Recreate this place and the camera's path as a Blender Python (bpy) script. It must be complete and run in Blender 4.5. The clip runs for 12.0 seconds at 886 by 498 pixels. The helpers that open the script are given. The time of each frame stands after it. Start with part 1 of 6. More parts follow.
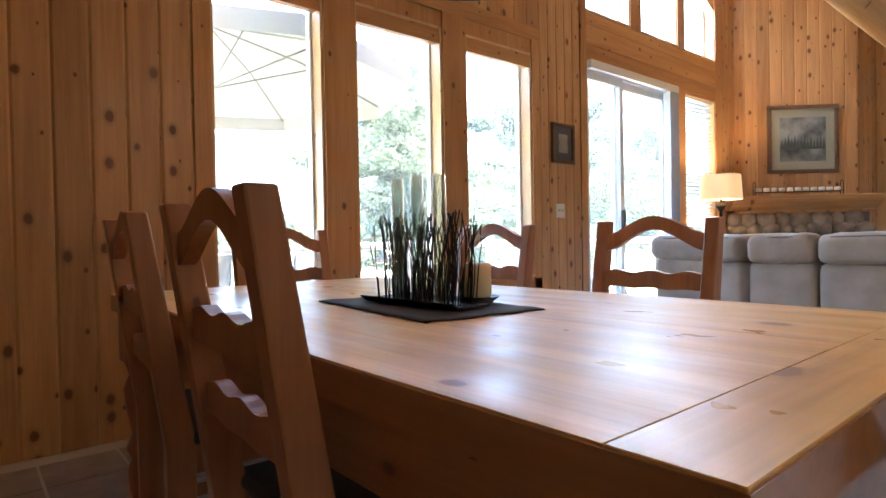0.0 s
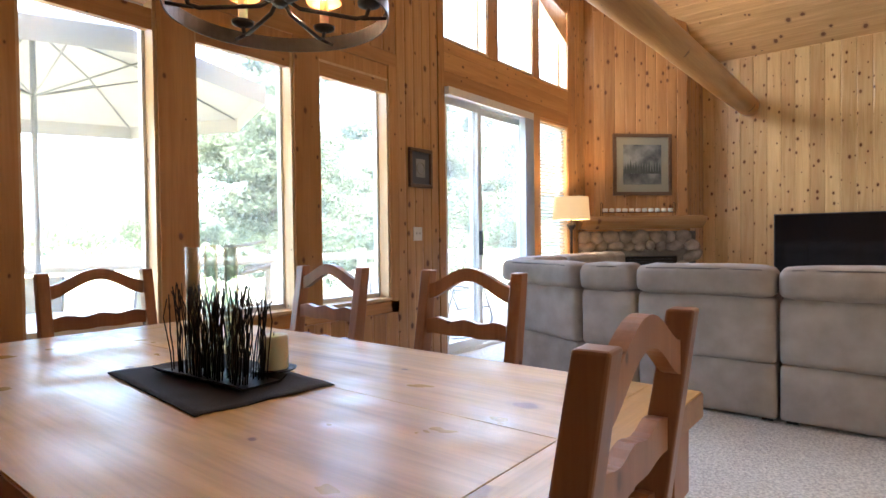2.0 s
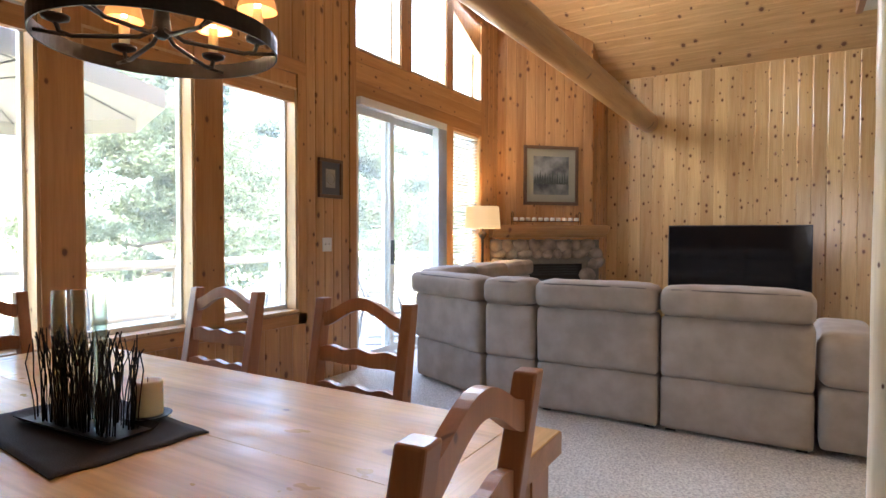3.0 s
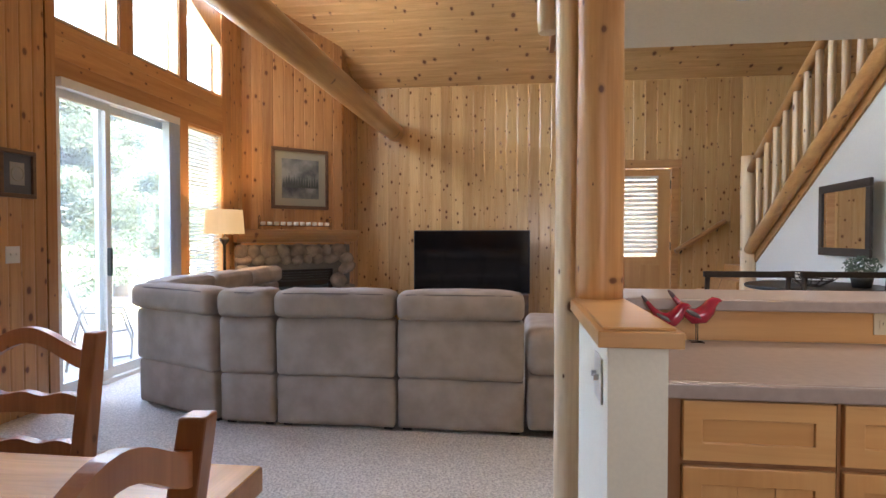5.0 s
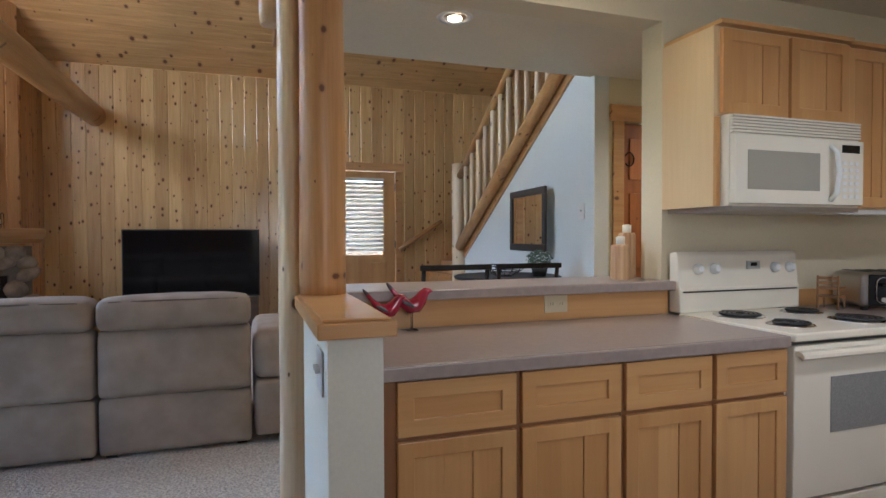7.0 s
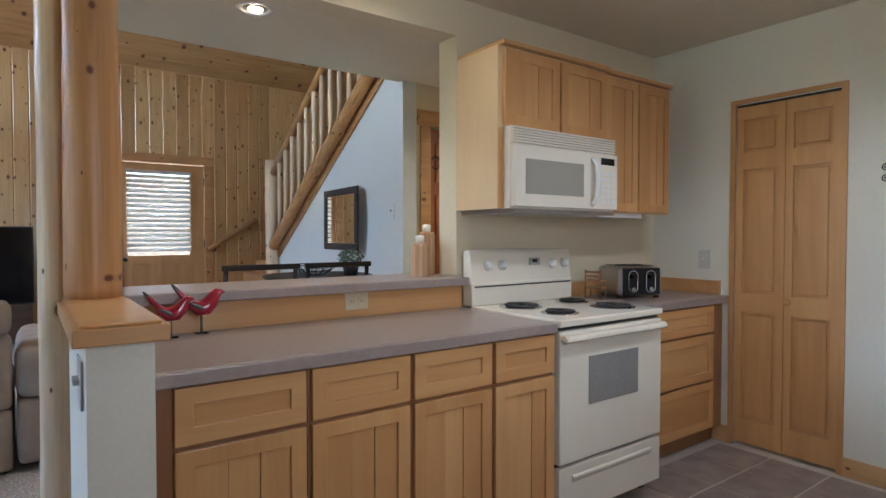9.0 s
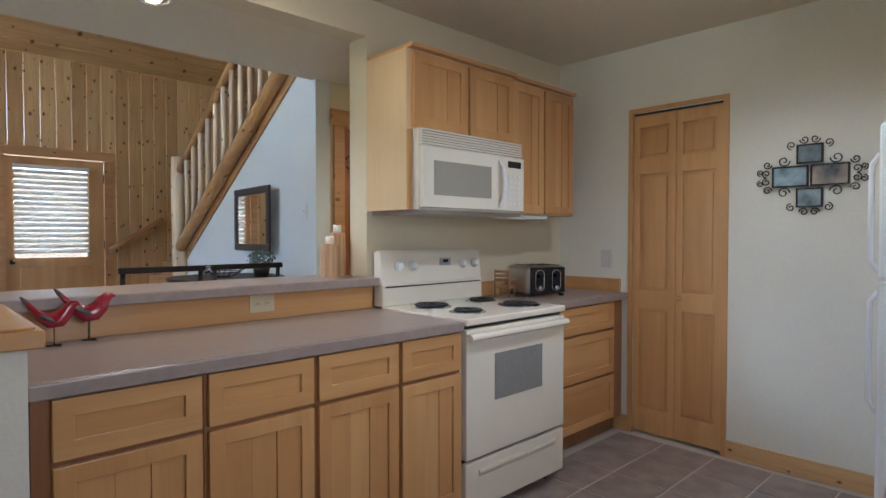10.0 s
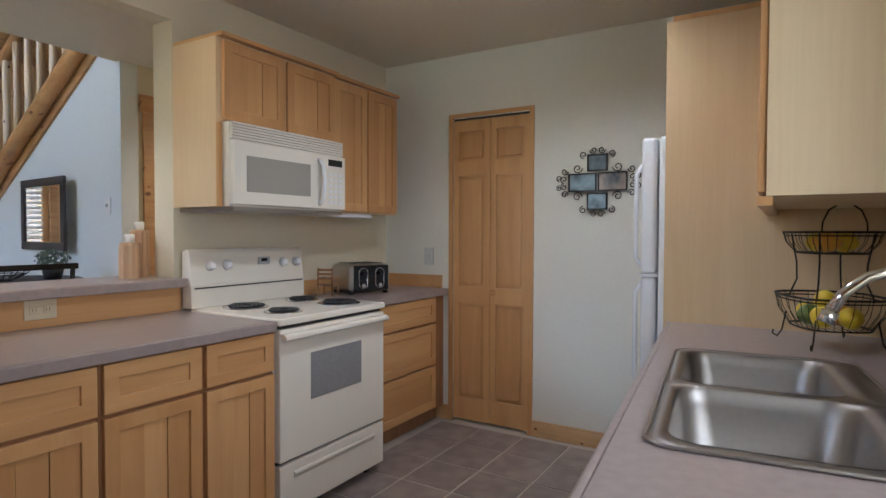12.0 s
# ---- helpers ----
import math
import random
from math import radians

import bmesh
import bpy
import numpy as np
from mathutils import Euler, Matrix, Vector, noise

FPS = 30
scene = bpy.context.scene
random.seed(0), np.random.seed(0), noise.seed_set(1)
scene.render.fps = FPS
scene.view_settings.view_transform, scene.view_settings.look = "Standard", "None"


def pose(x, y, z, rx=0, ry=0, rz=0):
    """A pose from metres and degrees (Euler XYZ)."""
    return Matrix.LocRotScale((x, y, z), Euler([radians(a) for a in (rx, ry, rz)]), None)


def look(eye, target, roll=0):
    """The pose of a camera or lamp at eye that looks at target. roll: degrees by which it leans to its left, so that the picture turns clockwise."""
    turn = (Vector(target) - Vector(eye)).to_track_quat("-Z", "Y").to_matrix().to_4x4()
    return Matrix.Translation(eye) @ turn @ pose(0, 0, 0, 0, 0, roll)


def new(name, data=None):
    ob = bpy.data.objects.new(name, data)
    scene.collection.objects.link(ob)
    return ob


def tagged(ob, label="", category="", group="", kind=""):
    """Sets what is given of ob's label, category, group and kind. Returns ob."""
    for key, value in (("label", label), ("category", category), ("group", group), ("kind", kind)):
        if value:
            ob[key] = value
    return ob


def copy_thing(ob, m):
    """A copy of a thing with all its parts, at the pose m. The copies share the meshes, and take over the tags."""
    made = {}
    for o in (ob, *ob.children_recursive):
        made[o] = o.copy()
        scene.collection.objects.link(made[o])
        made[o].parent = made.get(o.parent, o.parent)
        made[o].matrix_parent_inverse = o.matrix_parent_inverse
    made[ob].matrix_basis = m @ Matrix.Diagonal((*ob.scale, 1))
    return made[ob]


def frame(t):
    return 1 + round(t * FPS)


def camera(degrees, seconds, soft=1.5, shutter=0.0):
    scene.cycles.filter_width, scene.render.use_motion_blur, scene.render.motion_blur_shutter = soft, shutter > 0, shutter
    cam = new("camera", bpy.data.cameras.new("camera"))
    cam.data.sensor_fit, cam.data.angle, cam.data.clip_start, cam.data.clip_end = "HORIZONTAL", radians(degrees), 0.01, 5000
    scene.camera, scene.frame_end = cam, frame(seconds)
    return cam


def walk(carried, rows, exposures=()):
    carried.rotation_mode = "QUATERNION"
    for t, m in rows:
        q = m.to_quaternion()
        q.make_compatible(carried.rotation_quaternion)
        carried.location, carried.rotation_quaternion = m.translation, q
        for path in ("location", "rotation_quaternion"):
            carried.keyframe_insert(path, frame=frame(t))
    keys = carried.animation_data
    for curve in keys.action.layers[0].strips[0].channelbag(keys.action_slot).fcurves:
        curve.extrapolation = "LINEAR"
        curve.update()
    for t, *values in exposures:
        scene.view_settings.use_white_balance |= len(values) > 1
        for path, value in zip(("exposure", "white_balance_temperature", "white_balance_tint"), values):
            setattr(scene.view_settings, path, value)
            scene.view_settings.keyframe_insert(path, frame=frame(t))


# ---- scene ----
cam = camera(75.5, 12.0)
PATH = [
    (0, (0.499, 0.35, 0.939), (1.786, 1.88, 0.907), -1.0),
    (0.5, (0.562, 0.319, 0.972), (1.878, 1.824, 0.938), -0.9),
    (1, (0.605, 0.274, 1.012), (1.974, 1.732, 0.975), -0.7),
    (1.5, (0.636, 0.218, 1.07), (2.095, 1.585, 1.034), -0.8),
    (2, (0.649, 0.154, 1.13), (2.212, 1.402, 1.092), -0.7),
    (2.5, (0.657, 0.09, 1.204), (2.305, 1.221, 1.155), -0.3),
    (2.7, (0.662, 0.065, 1.233), (2.341, 1.151, 1.182), -0.1),
    (4.5, (0.788, -0.067, 1.305), (2.7, 0.518, 1.258), 0.1),
    (5, (0.811, -0.076, 1.3), (2.794, 0.179, 1.256), -0.0),
    (5.5, (0.821, -0.075, 1.294), (2.82, -0.127, 1.249), -0.1),
    (6, (0.827, -0.082, 1.286), (2.804, -0.383, 1.24), -0.1),
    (6.5, (0.821, -0.096, 1.285), (2.759, -0.589, 1.239), -0.2),
    (7, (0.803, -0.114, 1.287), (2.695, -0.76, 1.242), -0.2),
    (9, (0.715, -0.199, 1.284), (2.331, -1.376, 1.236), -0.0),
    (9.5, (0.684, -0.211, 1.284), (2.217, -1.495, 1.237), -0.0),
    (10, (0.657, -0.238, 1.286), (2.102, -1.62, 1.239), 0.0),
    (10.5, (0.615, -0.256, 1.279), (1.966, -1.73, 1.234), 0.0),
    (11, (0.582, -0.274, 1.285), (1.826, -1.839, 1.236), 0.0),
    (11.5, (0.549, -0.282, 1.29), (1.687, -1.926, 1.239), 0.1),
    (12, (0.527, -0.3, 1.29), (1.557, -2.013, 1.236), 0.2),
]

EXPOSURES = [(0, 5.3, 5650, 12), (2.5, 5.08, 5900, 13), (5, 4.9, 5950, 15), (7, 4.47, 5300, 9), (9.5, 4.55, 5150, 8), (12, 4.5, 5200, 10)]
walk(cam, [(t, look(eye, target, roll)) for t, eye, target, roll in PATH], EXPOSURES)

# ---- world, sun, lamps ----
world = bpy.data.worlds.new("world")
scene.world = world
world.use_nodes = True
wn = world.node_tree
sky = wn.nodes.new("ShaderNodeTexSky")
sky.sky_type, sky.sun_disc, sky.sun_elevation, sky.sun_rotation = "NISHITA", False, radians(48), radians(200)
sky.dust_density, sky.air_density = 6.0, 1.0
wn.nodes["Background"].inputs[1].default_value = 0.15
wn.links.new(sky.outputs[0], wn.nodes["Background"].inputs[0])
scene.view_settings.exposure = 3.6


def lamp(name, kind, m, power, color=(1, 1, 1), **more):
    data = bpy.data.lights.new(name, kind)
    data.energy, data.color = power, color
    for key, value in more.items():
        setattr(data, key, value)
    ob = new(name, data)
    ob.matrix_world = m
    return ob


lamp("sun", "SUN", look((0, 0, 0), (0.35, 1.0, -1.2)), 1.5, (1, 0.95, 0.87), angle=0.02)
lamp("daylight_gable_window", "AREA", look((6.1, 3.75, 3.75), (5.6, 0, 1.5)), 7.5, (0.97, 0.97, 1), shape="RECTANGLE", size=2.6, size_y=1.1)
# window over the sink is assumed and unseen; lamp added to light the kitchen
lamp("daylight_kitchen_window", "AREA", look((-0.5, -1.0, 1.6), (2.0, -2.2, 1.1)), 1.4, (1, 0.98, 0.95), shape="RECTANGLE", size=1.5, size_y=1.1)


# ---- materials ----
def material(name, rough=0.5, metal=0.0, color=(0.5, 0.5, 0.5), **more):
    m = bpy.data.materials.new(name)
    m.use_nodes = True
    b = m.node_tree.nodes["Principled BSDF"]
    b.inputs["Base Color"].default_value = (*color, 1)
    b.inputs["Roughness"].default_value = rough
    b.inputs["Metallic"].default_value = metal
    for key, value in more.items():
        b.inputs[key.replace("_", " ")].default_value = value
    return m


def node(m, kind, **values):
    n = m.node_tree.nodes.new(kind)
    for key, value in values.items():
        if hasattr(n, key):
            setattr(n, key, value)
        else:
            n.inputs[key.replace("_", " ")].default_value = value
    return n


def link(m, a, b):
    m.node_tree.links.new(a, b)


def ramp(m, source, stops):
    r = node(m, "ShaderNodeValToRGB")
    e = r.color_ramp.elements
    while len(e) < len(stops):
        e.new(0.5)
    for k, (p, c) in zip(e, stops):
        k.position, k.color = p, (*c, 1)
    link(m, source, r.inputs[0])
    return r.outputs[0]


def mix(m, kind, fac, a, b):
    n = node(m, "ShaderNodeMix", data_type="RGBA", blend_type=kind)
    for socket, value in ((n.inputs[0], fac), (n.inputs[6], a), (n.inputs[7], b)):
        if isinstance(value, (int, float)):
            socket.default_value = value
        elif isinstance(value, tuple):
            socket.default_value = (*value, 1)
        else:
            link(m, value, socket)
    return n.outputs[2]


def bump(m, source, strength, distance=0.01):
    n = node(m, "ShaderNodeBump", Strength=strength, Distance=distance)
    link(m, source, n.inputs["Height"])
    link(m, n.outputs[0], m.node_tree.nodes["Principled BSDF"].inputs["Normal"])


def coords(m, scale, spread=0.0):
    t = node(m, "ShaderNodeTexCoord")
    p = node(m, "ShaderNodeMapping")
    p.inputs["Scale"].default_value = scale
    link(m, t.outputs["Object"], p.inputs[0])
    if spread:
        o = node(m, "ShaderNodeObjectInfo")
        v = node(m, "ShaderNodeVectorMath", operation="SCALE")
        v.inputs[0].default_value = (13.7, 7.1, 29.3)
        link(m, o.outputs["Random"], v.inputs[3])
        link(m, v.outputs[0], p.inputs["Location"])
    return p.outputs[0]


def wood(name, light, dark, axis=2, knots=0.0, rough=0.4, spread=1.0, knot_color=(0.13, 0.045, 0.018), coat=0.0, streak=9.0, vary=0.25, knot_size=3.2):
    """Wood with its grain along axis."""
    m = material(name, rough)
    b = m.node_tree.nodes["Principled BSDF"]
    b.inputs["Coat Weight"].default_value = coat
    b.inputs["Coat Roughness"].default_value = 0.1 + 0.6 * rough
    sc = [streak, streak, streak]
    sc[axis] = streak * 0.07
    n1 = node(m, "ShaderNodeTexNoise", Scale=1.6, Detail=6.0, Roughness=0.65, Distortion=0.6)
    link(m, coords(m, sc, spread), n1.inputs[0])
    sc2 = [60.0, 60.0, 60.0]
    sc2[axis] = 2.0
    n2 = node(m, "ShaderNodeTexNoise", Scale=1.5, Detail=3.0)
    link(m, coords(m, sc2, spread), n2.inputs[0])
    c = ramp(m, n1.outputs[0], [(0.3, dark), (0.62, light)])
    c = mix(m, "MULTIPLY", 0.35 if knots else 0.12, c, ramp(m, n2.outputs[0], [(0.3, (0.7, 0.62, 0.55)), (0.6, (1, 1, 1))]))
    big = node(m, "ShaderNodeTexNoise", Scale=0.9, Detail=2.0)
    link(m, coords(m, (1, 1, 1), spread), big.inputs[0])
    c = mix(m, "MULTIPLY", 0.5, c, ramp(m, big.outputs[0], [(0.3, (0.82, 0.76, 0.7)), (0.65, (1, 1, 1))]))
    o = node(m, "ShaderNodeObjectInfo")
    k = 1 - vary
    c = mix(m, "MULTIPLY", 1.0, c, ramp(m, o.outputs["Random"], [(0.0, (k, k * 0.94, k * 0.88)), (0.5, (1, 0.98, 0.96)), (1.0, (1, 1, 1))]))
    if knots:
        sep = node(m, "ShaderNodeSeparateXYZ")
        link(m, coords(m, (1, 1, 1), spread), sep.inputs[0])
        add = node(m, "ShaderNodeMath", operation="ADD")
        others = [k for k in range(3) if k != axis]
        link(m, sep.outputs[others[0]], add.inputs[0])
        link(m, sep.outputs[others[1]], add.inputs[1])
        com = node(m, "ShaderNodeCombineXYZ")
        link(m, add.outputs[0], com.inputs[0])
        link(m, sep.outputs[axis], com.inputs[1])
        squash = node(m, "ShaderNodeVectorMath", operation="MULTIPLY")
        squash.inputs[1].default_value = (knot_size * 1.5, knot_size, 1)
        link(m, com.outputs[0], squash.inputs[0])
        v = node(m, "ShaderNodeTexVoronoi", voronoi_dimensions="2D", Scale=1.0, Randomness=1.0)
        link(m, squash.outputs[0], v.inputs[0])
        cell = node(m, "ShaderNodeSeparateColor")
        link(m, v.outputs["Color"], cell.inputs[0])
        size = node(m, "ShaderNodeMapRange", clamp=True)
        size.inputs[3].default_value, size.inputs[4].default_value = 0.25, 1.35
        link(m, cell.outputs[0], size.inputs[0])
        wob = node(m, "ShaderNodeTexNoise", Scale=22.0, Detail=2.0)
        link(m, coords(m, (1, 1, 1), spread), wob.inputs[0])
        woz = node(m, "ShaderNodeMath", operation="MULTIPLY_ADD")
        woz.inputs[1].default_value, woz.inputs[2].default_value = 0.05, -0.025
        link(m, wob.outputs[0], woz.inputs[0])
        was = node(m, "ShaderNodeMath", operation="ADD")
        link(m, v.outputs["Distance"], was.inputs[0])
        link(m, woz.outputs[0], was.inputs[1])
        div = node(m, "ShaderNodeMath", operation="DIVIDE")
        link(m, was.outputs[0], div.inputs[0])
        link(m, size.outputs[0], div.inputs[1])
        d = ramp(m, div.outputs[0], [(0.0, (1, 1, 1)), (0.045 * knots, (0.9, 0.9, 0.9)), (0.06 * knots, (0.3, 0.3, 0.3)), (0.1 * knots, (0, 0, 0))])
        c = mix(m, "MIX", d, c, knot_color)
    link(m, c, b.inputs["Base Color"])
    bump(m, n2.outputs[0], 0.08, 0.002)
    return m


def surface(name, color, rough=0.6, scale=40.0, amount=0.15, relief=0.1, metal=0.0, distance=0.004, second=None, **more):
    """A plain surface with fine grain and broad stains."""
    m = material(name, rough, metal, color, **more)
    b = m.node_tree.nodes["Principled BSDF"]
    n1 = node(m, "ShaderNodeTexNoise", Scale=scale, Detail=5.0)
    link(m, coords(m, (1, 1, 1), 1.0), n1.inputs[0])
    n2 = node(m, "ShaderNodeTexNoise", Scale=1.7, Detail=3.0)
    link(m, coords(m, (1, 1, 1), 1.0), n2.inputs[0])
    dark = second or tuple(v * (1 - amount) for v in color)
    c = ramp(m, n1.outputs[0], [(0.35, dark), (0.65, color)])
    c = mix(m, "MULTIPLY", 1.0, c, ramp(m, n2.outputs[0], [(0.3, (1 - amount * 0.6,) * 3), (0.7, (1, 1, 1))]))
    link(m, c, b.inputs["Base Color"])
    if relief:
        bump(m, n1.outputs[0], relief, distance)
    return m


PINE_L, PINE_D = (0.72, 0.45, 0.2), (0.55, 0.3, 0.11)
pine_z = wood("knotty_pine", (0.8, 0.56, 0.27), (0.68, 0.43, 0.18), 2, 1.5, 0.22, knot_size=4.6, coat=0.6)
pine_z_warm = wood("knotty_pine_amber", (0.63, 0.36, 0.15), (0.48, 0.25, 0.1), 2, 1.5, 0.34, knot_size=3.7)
pine_y = wood("ceiling_pine", (0.74, 0.49, 0.23), (0.58, 0.35, 0.14), 1, 1.4, 0.36, knot_size=3.8)
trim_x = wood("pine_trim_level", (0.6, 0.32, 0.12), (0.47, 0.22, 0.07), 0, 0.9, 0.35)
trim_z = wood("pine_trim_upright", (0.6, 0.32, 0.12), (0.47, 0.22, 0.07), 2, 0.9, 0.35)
trim_y = wood("pine_trim_cross", (0.64, 0.38, 0.16), (0.5, 0.26, 0.1), 1, 0.9, 0.35)
jamb_z = wood("pale_pine_jamb", (0.78, 0.56, 0.32), (0.64, 0.42, 0.2), 2, 0.6, 0.35)
log_z = wood("peeled_log", (0.72, 0.5, 0.25), (0.5, 0.29, 0.12), 2, 1.0, 0.3, streak=5)
log_z_pale = wood("pale_peeled_log", (0.86, 0.73, 0.52), (0.74, 0.56, 0.33), 2, 1.0, 0.3, streak=5)
log_post = wood("varnished_log_post", (0.62, 0.35, 0.14), (0.48, 0.24, 0.08), 2, 0.9, 0.42, coat=0.08, knot_size=4.5)
log_x = wood("peeled_log_level", (0.58, 0.34, 0.13), (0.42, 0.21, 0.07), 0, 1.0, 0.3, streak=5)
maple_z = wood("maple_upright", (0.66, 0.39, 0.16), (0.56, 0.3, 0.11), 2, 0.0, 0.3, streak=4, vary=0.12)
maple_y = wood("maple_level", (0.66, 0.39, 0.16), (0.56, 0.3, 0.11), 1, 0.0, 0.3, streak=4, vary=0.12)
maple_pale = wood("pale_maple_panel", (0.76, 0.6, 0.36), (0.7, 0.52, 0.29), 2, 0.0, 0.35, streak=3, vary=0.06)
table_y = wood("table_pine", (0.84, 0.55, 0.2), (0.6, 0.34, 0.1), 1, 0.7, 0.34, coat=0.04, streak=9, knot_size=1.5, vary=0.1, knot_color=(0.3, 0.14, 0.05))
table_x = wood("table_pine_end", (0.8, 0.52, 0.19), (0.58, 0.34, 0.11), 0, 1.2, 0.34, coat=0.04, streak=6, knot_size=2.3, vary=0.1, knot_color=(0.3, 0.14, 0.05))
for m in (table_y, table_x):
    # hand-planed top: shallow hollows and uneven sheen
    hollow = node(m, "ShaderNodeTexNoise", Scale=5.0, Detail=3.0, Roughness=0.5)
    link(m, coords(m, (1.6, 1.0, 1.0), 1.0), hollow.inputs[0])
    soft = node(m, "ShaderNodeBump", Strength=0.35, Distance=0.006)
    link(m, hollow.outputs[0], soft.inputs["Height"])
    shader = m.node_tree.nodes["Principled BSDF"]
    shader.inputs["Specular IOR Level"].default_value = 0.38
    link(m, soft.outputs[0], shader.inputs["Coat Normal"])
    fine = shader.inputs["Normal"].links[0].from_node
    link(m, soft.outputs[0], fine.inputs["Normal"])
    sheen = node(m, "ShaderNodeMapRange")
    sheen.inputs[1].default_value, sheen.inputs[2].default_value = 0.3, 0.7
    sheen.inputs[3].default_value, sheen.inputs[4].default_value = 0.26, 0.5
    link(m, hollow.outputs[0], sheen.inputs[0])
    link(m, sheen.outputs[0], shader.inputs["Roughness"])
chair_wood = wood("chair_pine", (0.43, 0.19, 0.08), (0.3, 0.12, 0.045), 2, 0.6, 0.33, coat=0.2)
door_rust = wood("rust_stained_door", (0.45, 0.17, 0.05), (0.34, 0.11, 0.03), 2, 0.3, 0.35)
cream_wall = surface("cream_plaster", (0.7, 0.62, 0.44), 0.7, 90, 0.04, 0.12)
white_wall = surface("white_plaster", (0.74, 0.76, 0.735), 0.7, 90, 0.04, 0.15)
pantry_wall = surface("warm_white_plaster", (0.79, 0.76, 0.65), 0.7, 90, 0.04, 0.15)
ceiling_paint = surface("ceiling_plaster", (0.74, 0.67, 0.52), 0.8, 60, 0.05, 0.2)
carpet_mat = surface("grey_carpet", (0.76, 0.71, 0.64), 0.95, 75, 0.15, 0.8, distance=0.02, second=(0.46, 0.42, 0.38))
tile_mat = surface("slate_brown_tile", (0.35, 0.285, 0.25), 0.3, 9, 0.3, 0.1)
grout_mat = surface("grout", (0.62, 0.57, 0.5), 0.85, 120, 0.1, 0.2)
laminate = surface("taupe_laminate", (0.36, 0.29, 0.26), 0.3, 35, 0.12, 0.02)
sofa_mat = surface("taupe_suede", (0.38, 0.31, 0.255), 0.8, 7, 0.22, 0.08)
bisque = surface("bisque_enamel", (0.8, 0.74, 0.62), 0.22, 8, 0.02, 0.0)
white_plastic = surface("white_enamel", (0.8, 0.8, 0.79), 0.25, 8, 0.02, 0.0)
black_gloss = material("black_screen", 0.08, 0, (0.006, 0.006, 0.007))
black_matt = surface("black_coil", (0.02, 0.02, 0.02), 0.45, 40, 0.2, 0.05)
iron = surface("dark_iron", (0.035, 0.028, 0.024), 0.45, 60, 0.3, 0.2, metal=0.7)
sink_steel = surface("satin_sink_steel", (0.36, 0.33, 0.295), 0.42, 80, 0.06, 0.01, metal=1.0)
steel = surface("brushed_steel", (0.5, 0.47, 0.44), 0.32, 80, 0.06, 0.01, metal=1.0)
chrome = material("chrome", 0.07, 1.0, (0.75, 0.75, 0.76))
stone_mat = surface("river_stone", (0.4, 0.33, 0.26), 0.6, 7, 0.4, 0.3, second=(0.19, 0.15, 0.12))
mortar = surface("mortar", (0.2, 0.18, 0.16), 0.9, 60, 0.2, 0.3)
glass = material("clear_glass", 0.0, 0, (1, 1, 1))
gt = node(glass, "ShaderNodeBsdfTransparent")
gt.inputs[0].default_value = (0.95, 0.97, 0.96, 1)
gg = node(glass, "ShaderNodeBsdfGlossy", Roughness=0.02)
gl = node(glass, "ShaderNodeLayerWeight", Blend=0.5)
gp = node(glass, "ShaderNodeMath", operation="POWER")
gp.inputs[1].default_value = 4.0
link(glass, gl.outputs["Facing"], gp.inputs[0])
gf = node(glass, "ShaderNodeMath", operation="MULTIPLY_ADD")
gf.inputs[1].default_value, gf.inputs[2].default_value = 0.5, 0.03
link(glass, gp.outputs[0], gf.inputs[0])
gm = node(glass, "ShaderNodeMixShader")
for a_, b_ in ((gf.outputs[0], gm.inputs[0]), (gt.outputs[0], gm.inputs[1]), (gg.outputs[0], gm.inputs[2]), (gm.outputs[0], glass.node_tree.nodes["Material Output"].inputs[0])):
    link(glass, a_, b_)
# translucent share paints a pale haze over the view through the panes
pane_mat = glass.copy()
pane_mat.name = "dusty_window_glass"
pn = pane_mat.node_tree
haze_veil = pn.nodes.new("ShaderNodeBsdfTranslucent")
haze_veil.inputs[0].default_value = (0.8, 0.82, 0.8, 1)
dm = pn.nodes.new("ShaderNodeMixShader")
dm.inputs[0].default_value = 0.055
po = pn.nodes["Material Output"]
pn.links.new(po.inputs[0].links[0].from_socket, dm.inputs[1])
pn.links.new(haze_veil.outputs[0], dm.inputs[2])
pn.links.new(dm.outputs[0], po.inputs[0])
mirror_mat = material("mirror_glass", 0.02, 1.0, (0.9, 0.9, 0.9))
vinyl = surface("white_vinyl", (0.75, 0.74, 0.7), 0.4, 20, 0.03, 0.0)
fabric_dark = surface("charcoal_cloth", (0.045, 0.035, 0.035), 0.9, 220, 0.4, 0.4)
grass_mat = surface("grass", (0.26, 0.29, 0.15), 0.95, 12, 0.4, 0.6, second=(0.36, 0.34, 0.21))
foliage = surface("juniper_foliage", (0.08, 0.105, 0.055), 0.8, 6, 0.4, 0.0)
ft = node(foliage, "ShaderNodeBsdfTranslucent")
ft.inputs[0].default_value = (0.1, 0.13, 0.06, 1)
fm = node(foliage, "ShaderNodeMixShader")
fm.inputs[0].default_value = 0.45
link(foliage, foliage.node_tree.nodes["Principled BSDF"].outputs[0], fm.inputs[1])
link(foliage, ft.outputs[0], fm.inputs[2])
link(foliage, fm.outputs[0], foliage.node_tree.nodes["Material Output"].inputs[0])
bark = surface("bark", (0.13, 0.1, 0.08), 0.9, 20, 0.4, 0.6)
deck_mat = surface("deck_boards", (0.36, 0.32, 0.27), 0.8, 20, 0.2, 0.2)
canvas_mat = surface("umbrella_canvas", (0.38, 0.34, 0.31), 0.9, 120, 0.05, 0.1)
ct = node(canvas_mat, "ShaderNodeBsdfTranslucent")
ct.inputs[0].default_value = (0.5, 0.45, 0.4, 1)
